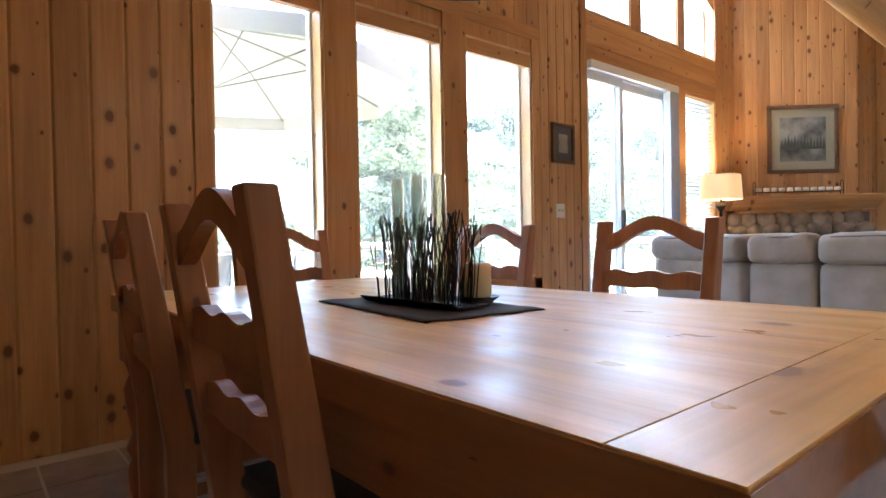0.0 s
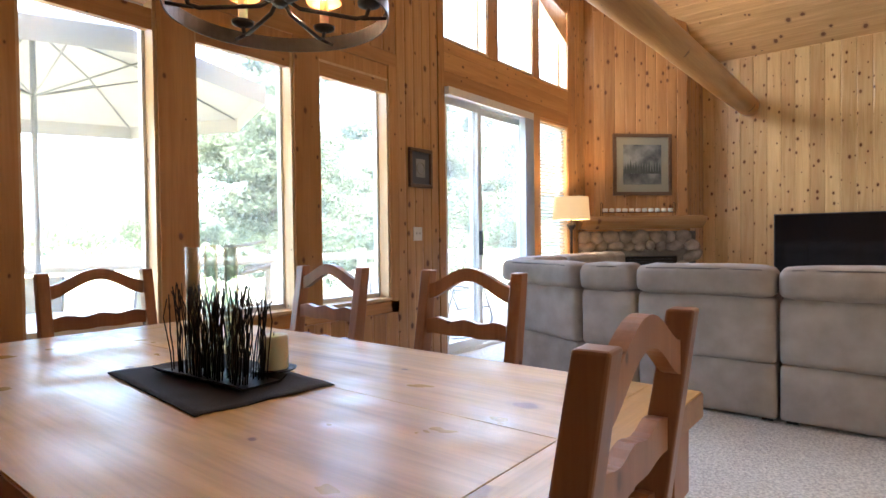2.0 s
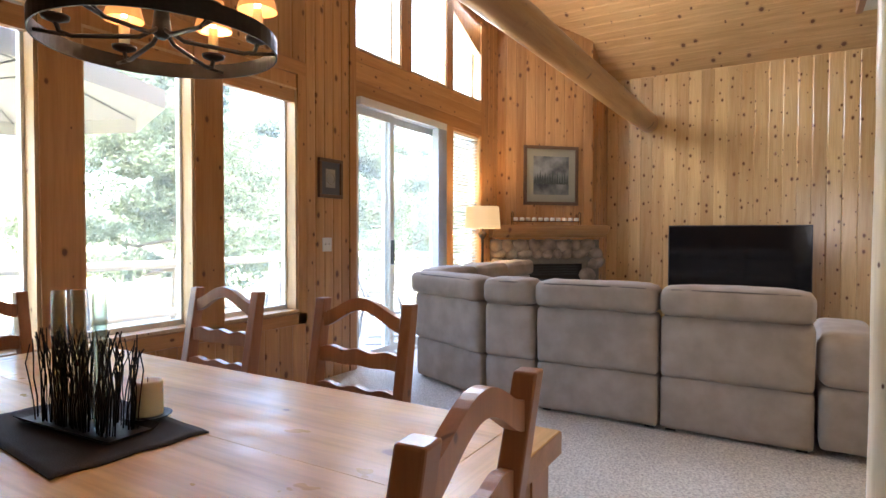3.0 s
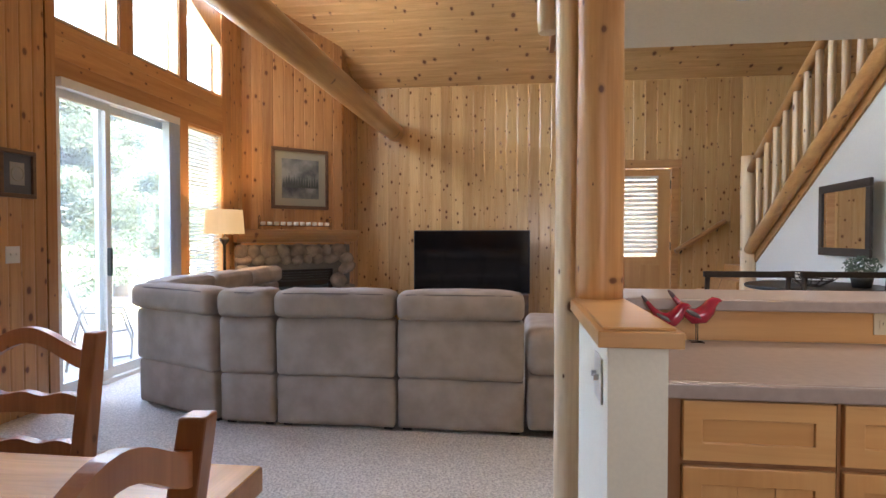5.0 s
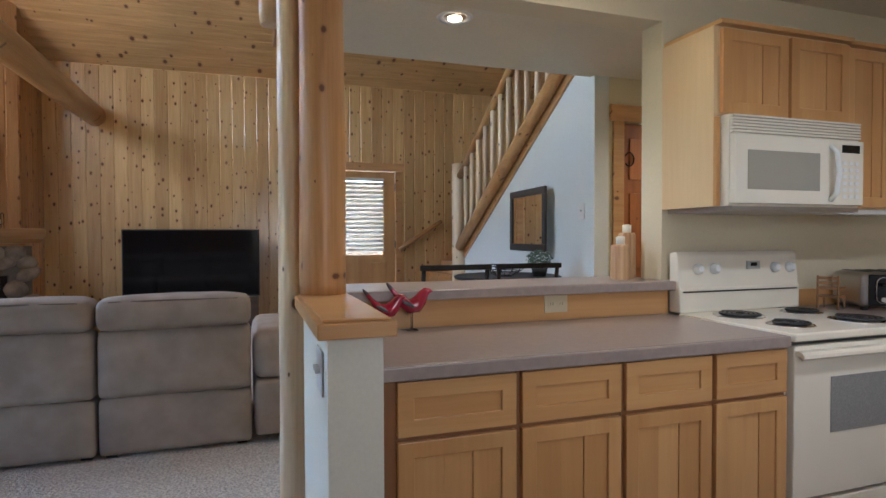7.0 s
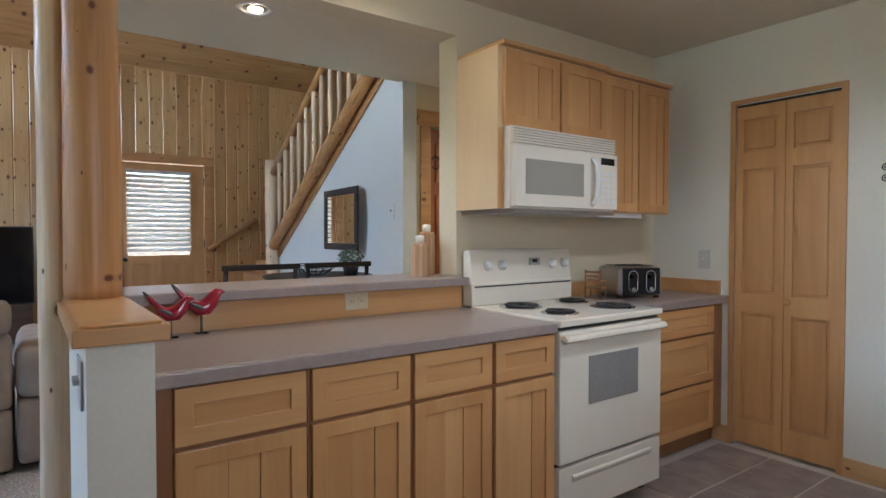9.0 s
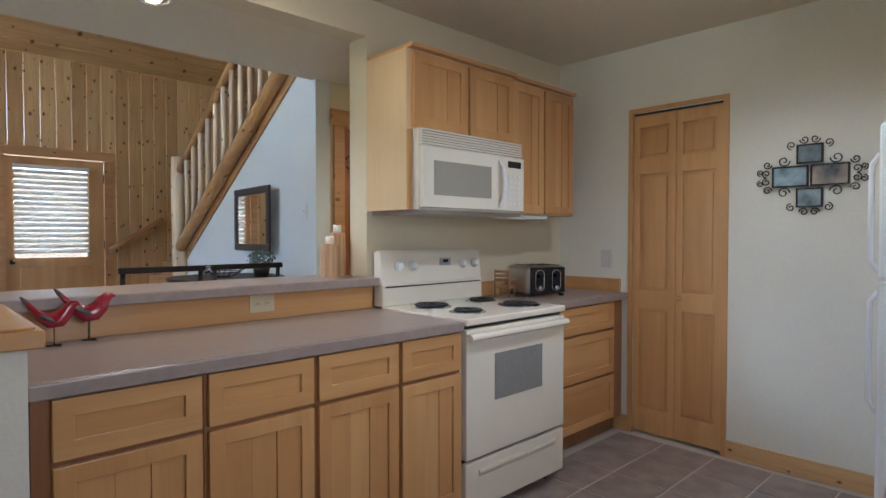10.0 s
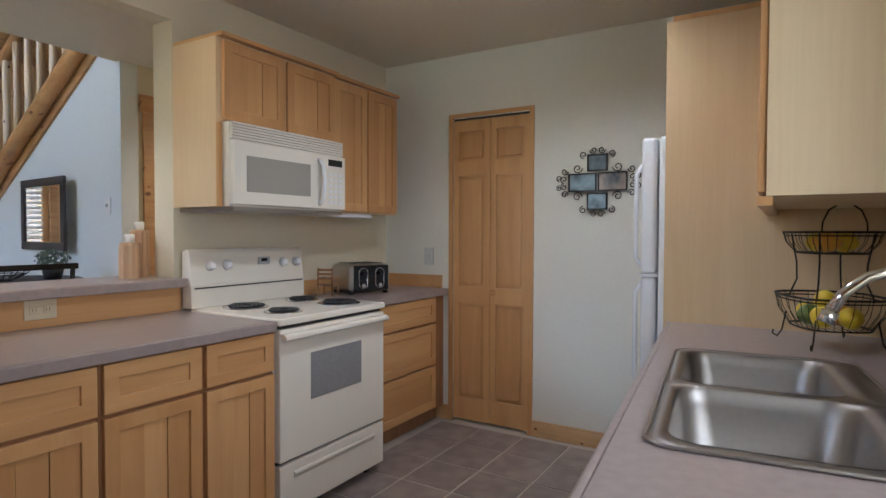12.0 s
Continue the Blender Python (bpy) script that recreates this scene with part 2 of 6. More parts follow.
cm = node(canvas_mat, "ShaderNodeMixShader")
cm.inputs[0].default_value = 0.2
link(canvas_mat, canvas_mat.node_tree.nodes["Principled BSDF"].outputs[0], cm.inputs[1])
link(canvas_mat, ct.outputs[0], cm.inputs[2])
link(canvas_mat, cm.outputs[0], canvas_mat.node_tree.nodes["Material Output"].inputs[0])


# ---- building helpers ----
def box(bm, x0, x1, y0, y1, z0, z1, bevel=0.0):
    vs = [bm.verts.new((x, y, z)) for x in (x0, x1) for y in (y0, y1) for z in (z0, z1)]
    fs = [bm.faces.new([vs[i] for i in f]) for f in ((0, 1, 3, 2), (4, 6, 7, 5), (0, 4, 5, 1), (2, 3, 7, 6), (0, 2, 6, 4), (1, 5, 7, 3))]
    if bevel:
        es = list({e for f in fs for e in f.edges})
        bmesh.ops.bevel(bm, geom=es, offset=bevel, segments=2, profile=0.6, affect="EDGES")
    return bm


def boxes(*rows, bevel=0.0):
    bm = bmesh.new()
    for r in rows:
        box(bm, *r, bevel=bevel)
    return bm


def tube(bm, points, radii, sides=12, closed_ends=True):
    """A round bar along points."""
    rings = []
    pts = [Vector(p) for p in points]
    if isinstance(radii, (int, float)):
        radii = [radii] * len(pts)
    side = None
    for i, p in enumerate(pts):
        t = (pts[min(i + 1, len(pts) - 1)] - pts[max(i - 1, 0)]).normalized()
        if side is None:
            side = t.cross(Vector((0, 0, 1)) if abs(t.z) < 0.9 else Vector((1, 0, 0))).normalized()
        side = (side - t * side.dot(t)).normalized()
        up = t.cross(side)
        rings.append([bm.verts.new(p + radii[i] * (math.cos(a) * side + math.sin(a) * up)) for a in (2 * math.pi * k / sides for k in range(sides))])
    for a, b in zip(rings, rings[1:]):
        for k in range(sides):
            bm.faces.new((a[k], a[(k + 1) % sides], b[(k + 1) % sides], b[k])).smooth = True
    if closed_ends:
        bm.faces.new(rings[0][::-1])
        bm.faces.new(rings[-1])
    return bm


def lathe(bm, profile, cx=0.0, cy=0.0, sides=24):
    """Profile of (radius, height) turned about an upright axis."""
    rings = [[bm.verts.new((cx + r * math.cos(a), cy + r * math.sin(a), z)) for a in (2 * math.pi * k / sides for k in range(sides))] for r, z in profile]
    for a, b in zip(rings, rings[1:]):
        for k in range(sides):
            bm.faces.new((a[k], a[(k + 1) % sides], b[(k + 1) % sides], b[k])).smooth = True
    bm.faces.new(rings[0][::-1])
    bm.faces.new(rings[-1])
    return bm


def prism(bm, outline, axis, a, b):
    """An outline of (u, v) pushed from a to b along axis (0, 1 or 2)."""
    def place(u, v, w):
        return ((w, u, v), (u, w, v), (u, v, w))[axis]
    lo = [bm.verts.new(place(u, v, a)) for u, v in outline]
    hi = [bm.verts.new(place(u, v, b)) for u, v in outline]
    n = len(outline)
    bm.faces.new(lo)
    bm.faces.new(hi[::-1])
    for k in range(n):
        bm.faces.new((lo[k], hi[k], hi[(k + 1) % n], lo[(k + 1) % n]))
    return bm


def mesh_of(name, bm, mat):
    bmesh.ops.recalc_face_normals(bm, faces=bm.faces[:])
    me = bpy.data.meshes.new(name)
    bm.to_mesh(me)
    bm.free()
    me.materials.append(mat)
    return me


def part(name, bm, mat, parent=None, label=""):
    ob = new(name, mesh_of(name, bm, mat))
    ob.parent = parent
    return tagged(ob, label=label)


def thing(name, label, category, m=None, group=""):
    ob = new(name)
    if m is not None:
        ob.matrix_world = m
    return tagged(ob, label=label, category=category, group=group)


def structure(name, bm, mat, label=""):
    return tagged(part(name, bm, mat), kind="structure", label=label)


def bevelled(ob, width=0.004, segments=2):
    mod = ob.modifiers.new("bevel", "BEVEL")
    mod.width, mod.segments, mod.limit_method = width, segments, "ANGLE"
    return ob


# ---- the shell ----
YW, XT, YM, YP, XK = 3.47, 9.57, -2.49, -3.71, 3.07
RIDGE_X, RIDGE_Z, EAVE_Z = 4.6, 6.09, 3.6
SLOPE = (RIDGE_Z - EAVE_Z) / (XT - RIDGE_X)


def roof(x):
    return RIDGE_Z - SLOPE * abs(x - RIDGE_X)


XL = -1.6
structure("floor_carpet", boxes((2.62, XT + 0.15, YM, YW + 0.15, -0.15, 0.0), (3.22, XT + 0.15, -6.0, YM, -0.15, 0.0)), carpet_mat, "light grey speckled cut-pile carpet of the living room")
structure("floor_tile_base", boxes((XL, 2.62, -6.0, YW + 0.15, -0.15, -0.006), (2.62, 3.22, -6.0, YM, -0.15, -0.006)), grout_mat, "grey grout bed under brown floor tiles")

# window wall, strip by strip: x from, x to, solid stretches of z
SILL = 0.62
STRIPS = [
    (XL, 1.53, [(0, None)]),
    (1.53, 2.2, [(0, 0.62), (2.52, None)]),
    (2.2, 2.42, [(0, None)]),
    (2.42, 3.14, [(0, SILL), (2.45, None)]),
    (3.14, 3.36, [(0, None)]),
    (3.36, 4.09, [(0, SILL), (2.45, None)]),
    (4.09, 4.75, [(0, None)]),
    (4.75, 4.83, [(2.53, None)]),
    (4.83, 5.56, [(2.53, 2.97), (4.87, None)]),
    (5.56, 5.75, [(2.53, None)]),
    (5.75, 6.42, [(2.53, 2.97), (4.4, None)]),
    (6.42, 6.48, [(0, 2.97), (4.4, None)]),
    (6.48, 6.63, [(0, None)]),
    (6.63, 7.36, [(0, 0.75), (2.52, 2.97), (None, None)]),
    (7.36, XT + 0.15, [(0, None)]),
]
bm = bmesh.new()
for x0, x1, runs in STRIPS:
    for lo, hi in runs:
        if lo is None:
            lows = (3.95, 3.6)
        else:
            lows = (lo, lo)
        highs = (roof(x0) + 0.1, roof(x1) + 0.1) if hi is None else (hi, hi)
        if x0 < RIDGE_X < x1 and hi is None:
            prism(bm, [(x0, lows[0]), (x1, lows[1]), (x1, highs[1]), (RIDGE_X, RIDGE_Z + 0.1), (x0, highs[0])], 1, YW, YW + 0.15)
        else:
            prism(bm, [(x0, lows[0]), (x1, lows[1]), (x1, highs[1]), (x0, highs[0])], 1, YW, YW + 0.15)
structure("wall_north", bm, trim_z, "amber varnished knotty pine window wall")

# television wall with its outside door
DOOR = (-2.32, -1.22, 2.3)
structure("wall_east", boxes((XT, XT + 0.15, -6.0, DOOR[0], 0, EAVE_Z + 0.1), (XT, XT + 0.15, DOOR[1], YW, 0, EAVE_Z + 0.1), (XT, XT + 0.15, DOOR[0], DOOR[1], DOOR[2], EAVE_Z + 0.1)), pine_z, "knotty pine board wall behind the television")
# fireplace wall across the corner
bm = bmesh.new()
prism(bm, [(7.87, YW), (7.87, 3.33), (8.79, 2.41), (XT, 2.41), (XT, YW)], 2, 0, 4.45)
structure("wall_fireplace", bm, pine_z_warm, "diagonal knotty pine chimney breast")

# vaulted ceiling
bm = bmesh.new()
for xa, xb in ((RIDGE_X, XT + 0.3), (XL - 0.3, RIDGE_X)):
    prism(bm, [(xa, roof(xa)), (xb, roof(xb)), (xb, roof(xb) + 0.15), (xa, roof(xa) + 0.15)], 1, -6.1, YW + 0.3)
CEILING_BOARDS = 0.14
for side in (1, -1):
    edge = (XT if side > 0 else RIDGE_X - XL) - (RIDGE_X if side > 0 else 0)
    for k in range(int(edge / CEILING_BOARDS)):
        u0, u1 = k * CEILING_BOARDS, (k + 1) * CEILING_BOARDS
        za, zb = RIDGE_Z - SLOPE * u0, RIDGE_Z - SLOPE * u1
        g = 0.01
        prism(bm, [(RIDGE_X + side * u0, za), (RIDGE_X + side * (u0 + g), za - g - 0.004), (RIDGE_X + side * (u1 - g), zb - g + 0.006), (RIDGE_X + side * u1, zb)], 1, -6.0, YW)
structure("ceiling", bm, pine_y, "vaulted knotty pine board ceiling")

# closing walls behind and beside
structure("wall_west", boxes((XL - 0.15, XL, -0.3, YW + 0.15, 0, roof(XL) + 0.1)), pine_z_warm, "plain pine wall")
structure("wall_back", boxes((XL, 0.18, -0.42, -0.3, 0, 2.5)), cream_wall)
# unseen, added to keep the sun from entering over the kitchen
structure("wall_west_loft", boxes((XL - 0.15, XL, -6.15, -0.3, -0.1, roof(XL) + 0.1)), cream_wall)
structure("wall_south", boxes((XL, XT, -6.15, -6.0, 0, 6.2)), cream_wall)

# kitchen walls
structure("wall_kitchen_pantry", boxes((-0.1, 1.93, YP - 0.12, YP, 0, 2.5), (2.5, XK, YP - 0.12, YP, 0, 2.5), (1.93, 2.5, YP - 0.12, YP, 2.07, 2.5)), pantry_wall, "off-white plaster wall beside the pantry door")
structure("wall_closet", boxes((1.8, 2.6, YP - 0.75, YP - 0.65, 0, 2.5)), cream_wall)
structure("wall_kitchen_range", boxes((XK, 3.22, YP - 0.12, -2.0, 0, 2.5), (XK, 3.22, -2.0, -0.47, 2.31, 2.5), (XK, 3.22, -2.0, -0.47, 0, 1.03)), cream_wall, "cream plaster wall behind the range with an open pass-through")
structure("wall_kitchen_sink", boxes((0.03, 0.18, -0.6, -0.3, 0, 2.5), (0.03, 0.18, YP - 0.12, -1.65, 0, 2.5), (0.03, 0.18, -1.65, -0.6, 0, 1.05), (0.03, 0.18, -1.65, -0.6, 2.1, 2.5)), cream_wall, "cream plaster wall over the sink")
structure("ceiling_kitchen", boxes((0.0, 3.22, YP - 0.12, -0.3, 2.5, 2.62)), ceiling_paint, "cream plaster kitchen ceiling")
structure("ceiling_loft", boxes((3.22, 4.42, -6.0, -0.3, 2.44, 2.62)), ceiling_paint, "plaster underside of the loft")
# stair wall and hall
bm = bmesh.new()
prism(bm, [(4.37, 0), (7.0, 0), (7.0, 1.05), (4.55, 2.7), (4.37, 2.7)], 1, YM - 0.12, YM)
structure("wall_stair", bm, white_wall, "white plaster wall under the stairs")
structure("wall_hall", boxes((4.37, 4.49, -6.0, -3.53, 0, 2.44), (4.37, 4.49, -3.53, -2.73, 2.12, 2.44), (4.37, 4.49, -2.73, YM - 0.12, 0, 2.44)), cream_wall, "tan plaster hall wall")

# stub wall at the end of the counter
structure("wall_stub", boxes((2.32, 3.0, -0.46, -0.31, 0, 1.02)), pantry_wall, "short white half wall at the counter end")
bevelled(structure("trim", boxes((2.28, 3.03, -0.49, -0.28, 1.02, 1.062), (2.3, 3.028, -0.475, -0.295, 1.0625, 1.07)), maple_y, "honey wood cap on the half wall"), 0.008)

# logs
def knobbly(bm, x, y, z0, z1, r, seed):
    """An upright log with drawknife facets and swellings."""
    rings = []
    sides, rows = 28, int((z1 - z0) / 0.04)
    for k in range(rows + 1):
        z = z0 + (z1 - z0) * k / rows
        ring = []
        for j in range(sides):
            a = math.tau * j / sides
            v = Vector((math.cos(a) * 1.2, math.sin(a) * 1.2, z * 2.2 + seed))
            w = r * (1 + 0.07 * noise.noise(v) + 0.025 * noise.noise(v * 4))
            ring.append(bm.verts.new((x + w * math.cos(a) + 0.004 * math.sin(z * 3), y + w * math.sin(a), z)))
        rings.append(ring)
    for a, b in zip(rings, rings[1:]):
        for j in range(sides):
            bm.faces.new((a[j], a[(j + 1) % sides], b[(j + 1) % sides], b[j])).smooth = True
    bm.faces.new(rings[0][::-1])
    bm.faces.new(rings[-1])


bm = bmesh.new()
knobbly(bm, 3.15, -0.285, 0, 4.5, 0.057, 8.0)
ob = part("log_post", bm, log_z_pale)
tagged(ob, "pale peeled log post with long cracks beside the half wall", "post")
bm = bmesh.new()
knobbly(bm, 3.02, -0.385, 1.07, 2.5, 0.085, 3.0)
tagged(part("log_post", bm, log_post), "round honey varnished log post standing on the half wall cap", "post")
bm = bmesh.new()
tube(bm, [(x, 1.8, 2.91) for x in (0.5, 2.0, 4.0, 6.0, 8.0, 9.6)], [0.14, 0.14, 0.15, 0.14, 0.145, 0.135], 20)
tagged(part("log_beam", bm, log_x), "long round peeled log tie beam running into the pine wall", "beam")

# post base, header over the pass-through and loft edge
structure("trim", boxes((3.24, 4.42, -0.299, -0.27, 2.43, 2.75)), trim_x)
bm = bmesh.new()
tube(bm, [(3.86, -0.235, z) for z in (2.36, 2.42, 3.0, 3.4)], [0.05, 0.056, 0.055, 0.055], 16)
tagged(part("loft_rail_post", bm, log_z_pale), "pale peeled log post hung on the loft edge", "post")


# ---- window joinery ----
def window(name, x0, x1, z0, z1, bars=(), reveal=jamb_z):
    """Reveal boards, white sash and pane set back in the wall."""
    w = tagged(new(name), kind="structure")
    part("window_sill", boxes((x0 + 0.001, x1 - 0.001, YW - 0.025, YW + 0.1, z0, z0 + 0.022)), reveal, w)
    part("jamb", boxes((x0, x0 + 0.018, YW - 0.004, YW + 0.1, z0 + 0.022, z1 - 0.018)), reveal, w)
    part("jamb", boxes((x1 - 0.018, x1, YW - 0.004, YW + 0.1, z0 + 0.022, z1 - 0.018)), reveal, w)
    part("jamb", boxes((x0, x1, YW - 0.004, YW + 0.1, z1 - 0.018, z1)), reveal, w)
    f = 0.035
    part("window_frame", boxes((x0, x1, YW + 0.1, YW + 0.145, z0, z0 + f + 0.022), (x0, x1, YW + 0.1, YW + 0.145, z1 - f, z1), (x0, x0 + f, YW + 0.1, YW + 0.145, z0 + f, z1 - f), (x1 - f, x1, YW + 0.1, YW + 0.145, z0 + f, z1 - f)), vinyl, w)
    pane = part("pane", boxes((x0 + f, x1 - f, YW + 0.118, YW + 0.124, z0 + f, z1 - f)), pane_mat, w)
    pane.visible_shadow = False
    return w


window("window_1", 1.53, 2.2, SILL, 2.52)
window("window_2", 2.42, 3.14, SILL, 2.45)
window("window_3", 3.36, 4.09, SILL, 2.45)
window("window_4", 6.63, 7.36, 0.75, 2.52)
for n, (x0, x1, top) in enumerate([(4.83, 5.56, 4.87), (5.75, 6.48, 4.4)]):
    window("window_%d" % (n + 5), x0, x1, 2.97, top)
w = tagged(new("window_7"), kind="structure")
part("window_sill", boxes((6.63, 7.36, YW - 0.02, YW + 0.1, 2.97, 2.992)), jamb_z, w)
part("jamb", boxes((7.342, 7.36, YW - 0.004, YW + 0.1, 2.992, 3.6)), jamb_z, w)
bm = bmesh.new()
prism(bm, [(6.63, 3.95), (7.36, 3.6), (7.36, 3.58), (6.63, 3.93)], 1, YW - 0.004, YW + 0.1)
part("jamb", bm, jamb_z, w)
part("window_frame", boxes((6.63, 7.34, YW + 0.1, YW + 0.14, 2.99, 3.03), (6.63, 6.66, YW + 0.1, YW + 0.14, 3.03, 3.93), (7.3, 7.34, YW + 0.1, YW + 0.14, 3.03, 3.62)), vinyl, w)

# raised blinds with wooden valances
for x0, x1 in ((1.55, 2.18), (2.44, 3.12), (3.38, 4.07)):
    v = thing("raised_blind", "raised wooden blind behind a pine valance at the window head", "window blind", pose((x0 + x1) / 2, YW + 0.03, 2.33), "raised blinds")
    h = (x1 - x0) / 2
    part("valance", boxes((-h, h, -0.03, -0.018, 0.0, 0.12)), trim_x, v)
    for k in range(8):
        part("slat", boxes((-h + 0.01, h - 0.01, -0.014, 0.03, 0.004 + 0.012 * k, 0.011 + 0.012 * k)), trim_x, v)

# flat casings on the window wall
CAS = 0.018
for x0, x1, z0, z1, mat in (
        (2.2, 2.42, SILL - 0.03, 2.56, trim_z), (3.14, 3.36, SILL - 0.03, 2.56, trim_z), (4.09, 4.18, SILL - 0.1, 2.56, trim_z), (1.44, 1.53, 0.1, 2.56, trim_z),
        (1.53, 4.18, SILL - 0.1, SILL - 0.01, trim_x), (1.44, 4.18, 2.56, 2.67, trim_x),
        (4.74, 4.83, 0.0, 4.8, trim_z), (6.42, 6.63, 0.0, 2.54, trim_z), (7.36, 7.45, 0.6, 4.0, trim_z),
        (4.83, 7.36, 2.54, 2.68, trim_x), (4.83, 7.36, 2.86, 2.965, trim_x), (4.83, 7.36, 2.683, 2.857, trim_x),
        (5.56, 5.75, 2.968, 4.7, trim_z), (6.48, 6.63, 2.968, 4.2, trim_z)):
    structure("trim", boxes((x0, x1, YW - CAS, YW, z0, z1)), mat)

# sliding door
sd = tagged(new("door_1"), kind="structure", label="white framed sliding glass door onto the deck")
part("door_frame", boxes((4.83, 6.42, YW + 0.03, YW + 0.13, 0.0, 0.035), (4.83, 6.42, YW + 0.03, YW + 0.13, 2.47, 2.53), (4.83, 4.87, YW + 0.03, YW + 0.13, 0.035, 2.47), (6.38, 6.42, YW + 0.03, YW + 0.13, 0.035, 2.47)), vinyl, sd)
for name, x0, x1, y in (("sliding_panel", 4.87, 5.5, YW + 0.04), ("fixed_panel", 5.4, 6.38, YW + 0.085)):
    p = part(name, boxes((x0, x0 + 0.06, y, y + 0.035, 0.035, 2.47), (x1 - 0.06, x1, y, y + 0.035, 0.035, 2.47), (x0 + 0.06, x1 - 0.06, y, y + 0.035, 0.035, 0.12), (x0 + 0.06, x1 - 0.06, y, y + 0.035, 2.4, 2.47)), vinyl, sd)
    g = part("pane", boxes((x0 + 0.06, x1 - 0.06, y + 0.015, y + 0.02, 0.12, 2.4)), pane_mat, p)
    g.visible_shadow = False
part("door_handle", boxes((5.44, 5.465, YW + 0.0, YW + 0.04, 0.95, 1.2), bevel=0.006), black_matt, sd)
vb = thing("vertical_blind", "stack of grey white vertical blind vanes at the sliding door", "window blind", pose(6.2, YW - 0.03, 0))
part("head_rail", boxes((-1.36, 0.21, -0.03, 0.02, 2.46, 2.535)), vinyl, vb)
vane_mat = surface("grey_vanes", (0.5, 0.52, 0.56), 0.6, 20, 0.05, 0.0)
for k in range(9):
    part("vane", boxes((0.0 + 0.022 * k, 0.006 + 0.022 * k, -0.045, 0.035, 0.04, 2.455)), vane_mat, vb)


slat_mat = surface("white_slat", (0.78, 0.76, 0.7), 0.4, 20, 0.03, 0.0)
st = node(slat_mat, "ShaderNodeBsdfTranslucent")
st.inputs[0].default_value = (0.75, 0.75, 0.74, 1)
sm = node(slat_mat, "ShaderNodeMixShader")
sm.inputs[0].default_value = 0.18
link(slat_mat, slat_mat.node_tree.nodes["Principled BSDF"].outputs[0], sm.inputs[1])
link(slat_mat, st.outputs[0], sm.inputs[2])
link(slat_mat, sm.outputs[0], slat_mat.node_tree.nodes["Material Output"].inputs[0])


def slat_blind(x0, x1, z0, z1, label, m, pitch=0.042, profile=((-0.022, 0.009), (0.02, -0.009), (0.022, -0.006), (-0.02, 0.012))):
    v = thing("slatted_blind", label, "window blind", m)
    part("head_rail", boxes((x0, x1, -0.03, 0.03, z1, z1 + 0.045)), vinyl, v)
    slat = None
    for k in range(int((z1 - z0) / pitch)):
        if slat is None:
            bm = bmesh.new()
            prism(bm, profile, 0, x0, x1)
            slat = mesh_of("slat", bm, slat_mat)
        o = new("slat", slat)
        o.parent, o.location = v, (0, 0, z0 + pitch * (k + 0.6))
    for x in (x0 + 0.08, x1 - 0.08):
        part("cord", boxes((x, x + 0.003, -0.024, -0.021, z0, z1)), vinyl, v)
    return v


slat_blind(-0.34, 0.34, 0.0, 1.7, "lowered white slatted blind glowing in the narrow window", pose(6.995, YW + 0.05, 0.78))

# outside door in the board wall
d = tagged(new("door_2"), kind="structure", label="pine outside door with a blind over its window")
y0, y1 = DOOR[0], DOOR[1]
part("casing", boxes((XT - 0.022, XT, y0 - 0.1, y0, 0, 2.3), (XT - 0.022, XT, y1, y1 + 0.1, 0, 2.3), (XT - 0.03, XT, y0 - 0.14, y1 + 0.14, 2.302, 2.42)), trim_y, d)
leaf = part("leaf", boxes((XT + 0.02, XT + 0.06, y0 + 0.005, y0 + 0.2, 0.01, 2.29), (XT + 0.02, XT + 0.06, y1 - 0.1, y1 - 0.005, 0.01, 2.29), (XT + 0.02, XT + 0.06, y0 + 0.2, y1 - 0.1, 0.01, 1.0), (XT + 0.02, XT + 0.06, y0 + 0.2, y1 - 0.1, 2.15, 2.29)), maple_z, d)
part("pane", boxes((XT + 0.035, XT + 0.04, y0 + 0.2, y1 - 0.1, 1.0, 2.15)), glass, d).visible_shadow = False
for a, b in ((y0 + 0.15, y0 + 0.44), (y1 - 0.44, y1 - 0.15)):
    part("raised_panel", boxes((XT + 0.008, XT + 0.019, a, b, 0.25, 0.88), bevel=0.005), maple_z, d)
bm = bmesh.new()
lathe(bm, [(0.012, 0), (0.03, 0.01), (0.03, 0.03), (0.014, 0.045)], sides=16)
kn = part("door_handle", bm, iron, d)
kn.matrix_basis = pose(XT + 0.01, y1 - 0.07, 0.95, 0, -90, 0)
part("hinge", boxes((XT - 0.002, XT + 0.018, y0 - 0.002, y0 + 0.012, 1.1, 1.22), (XT - 0.002, XT + 0.018, y0 - 0.002, y0 + 0.012, 2.0, 2.12)), iron, d)
slat_blind(-0.41, 0.41, 0.0, 1.1, "lowered white slatted blind on the outside door", pose(XT - 0.02, (y0 + y1) / 2 + 0.05, 1.04, 0, 0, 90), 0.068, ((-0.016, 0.022), (0.012, -0.024), (0.016, -0.022), (-0.012, 0.024)))

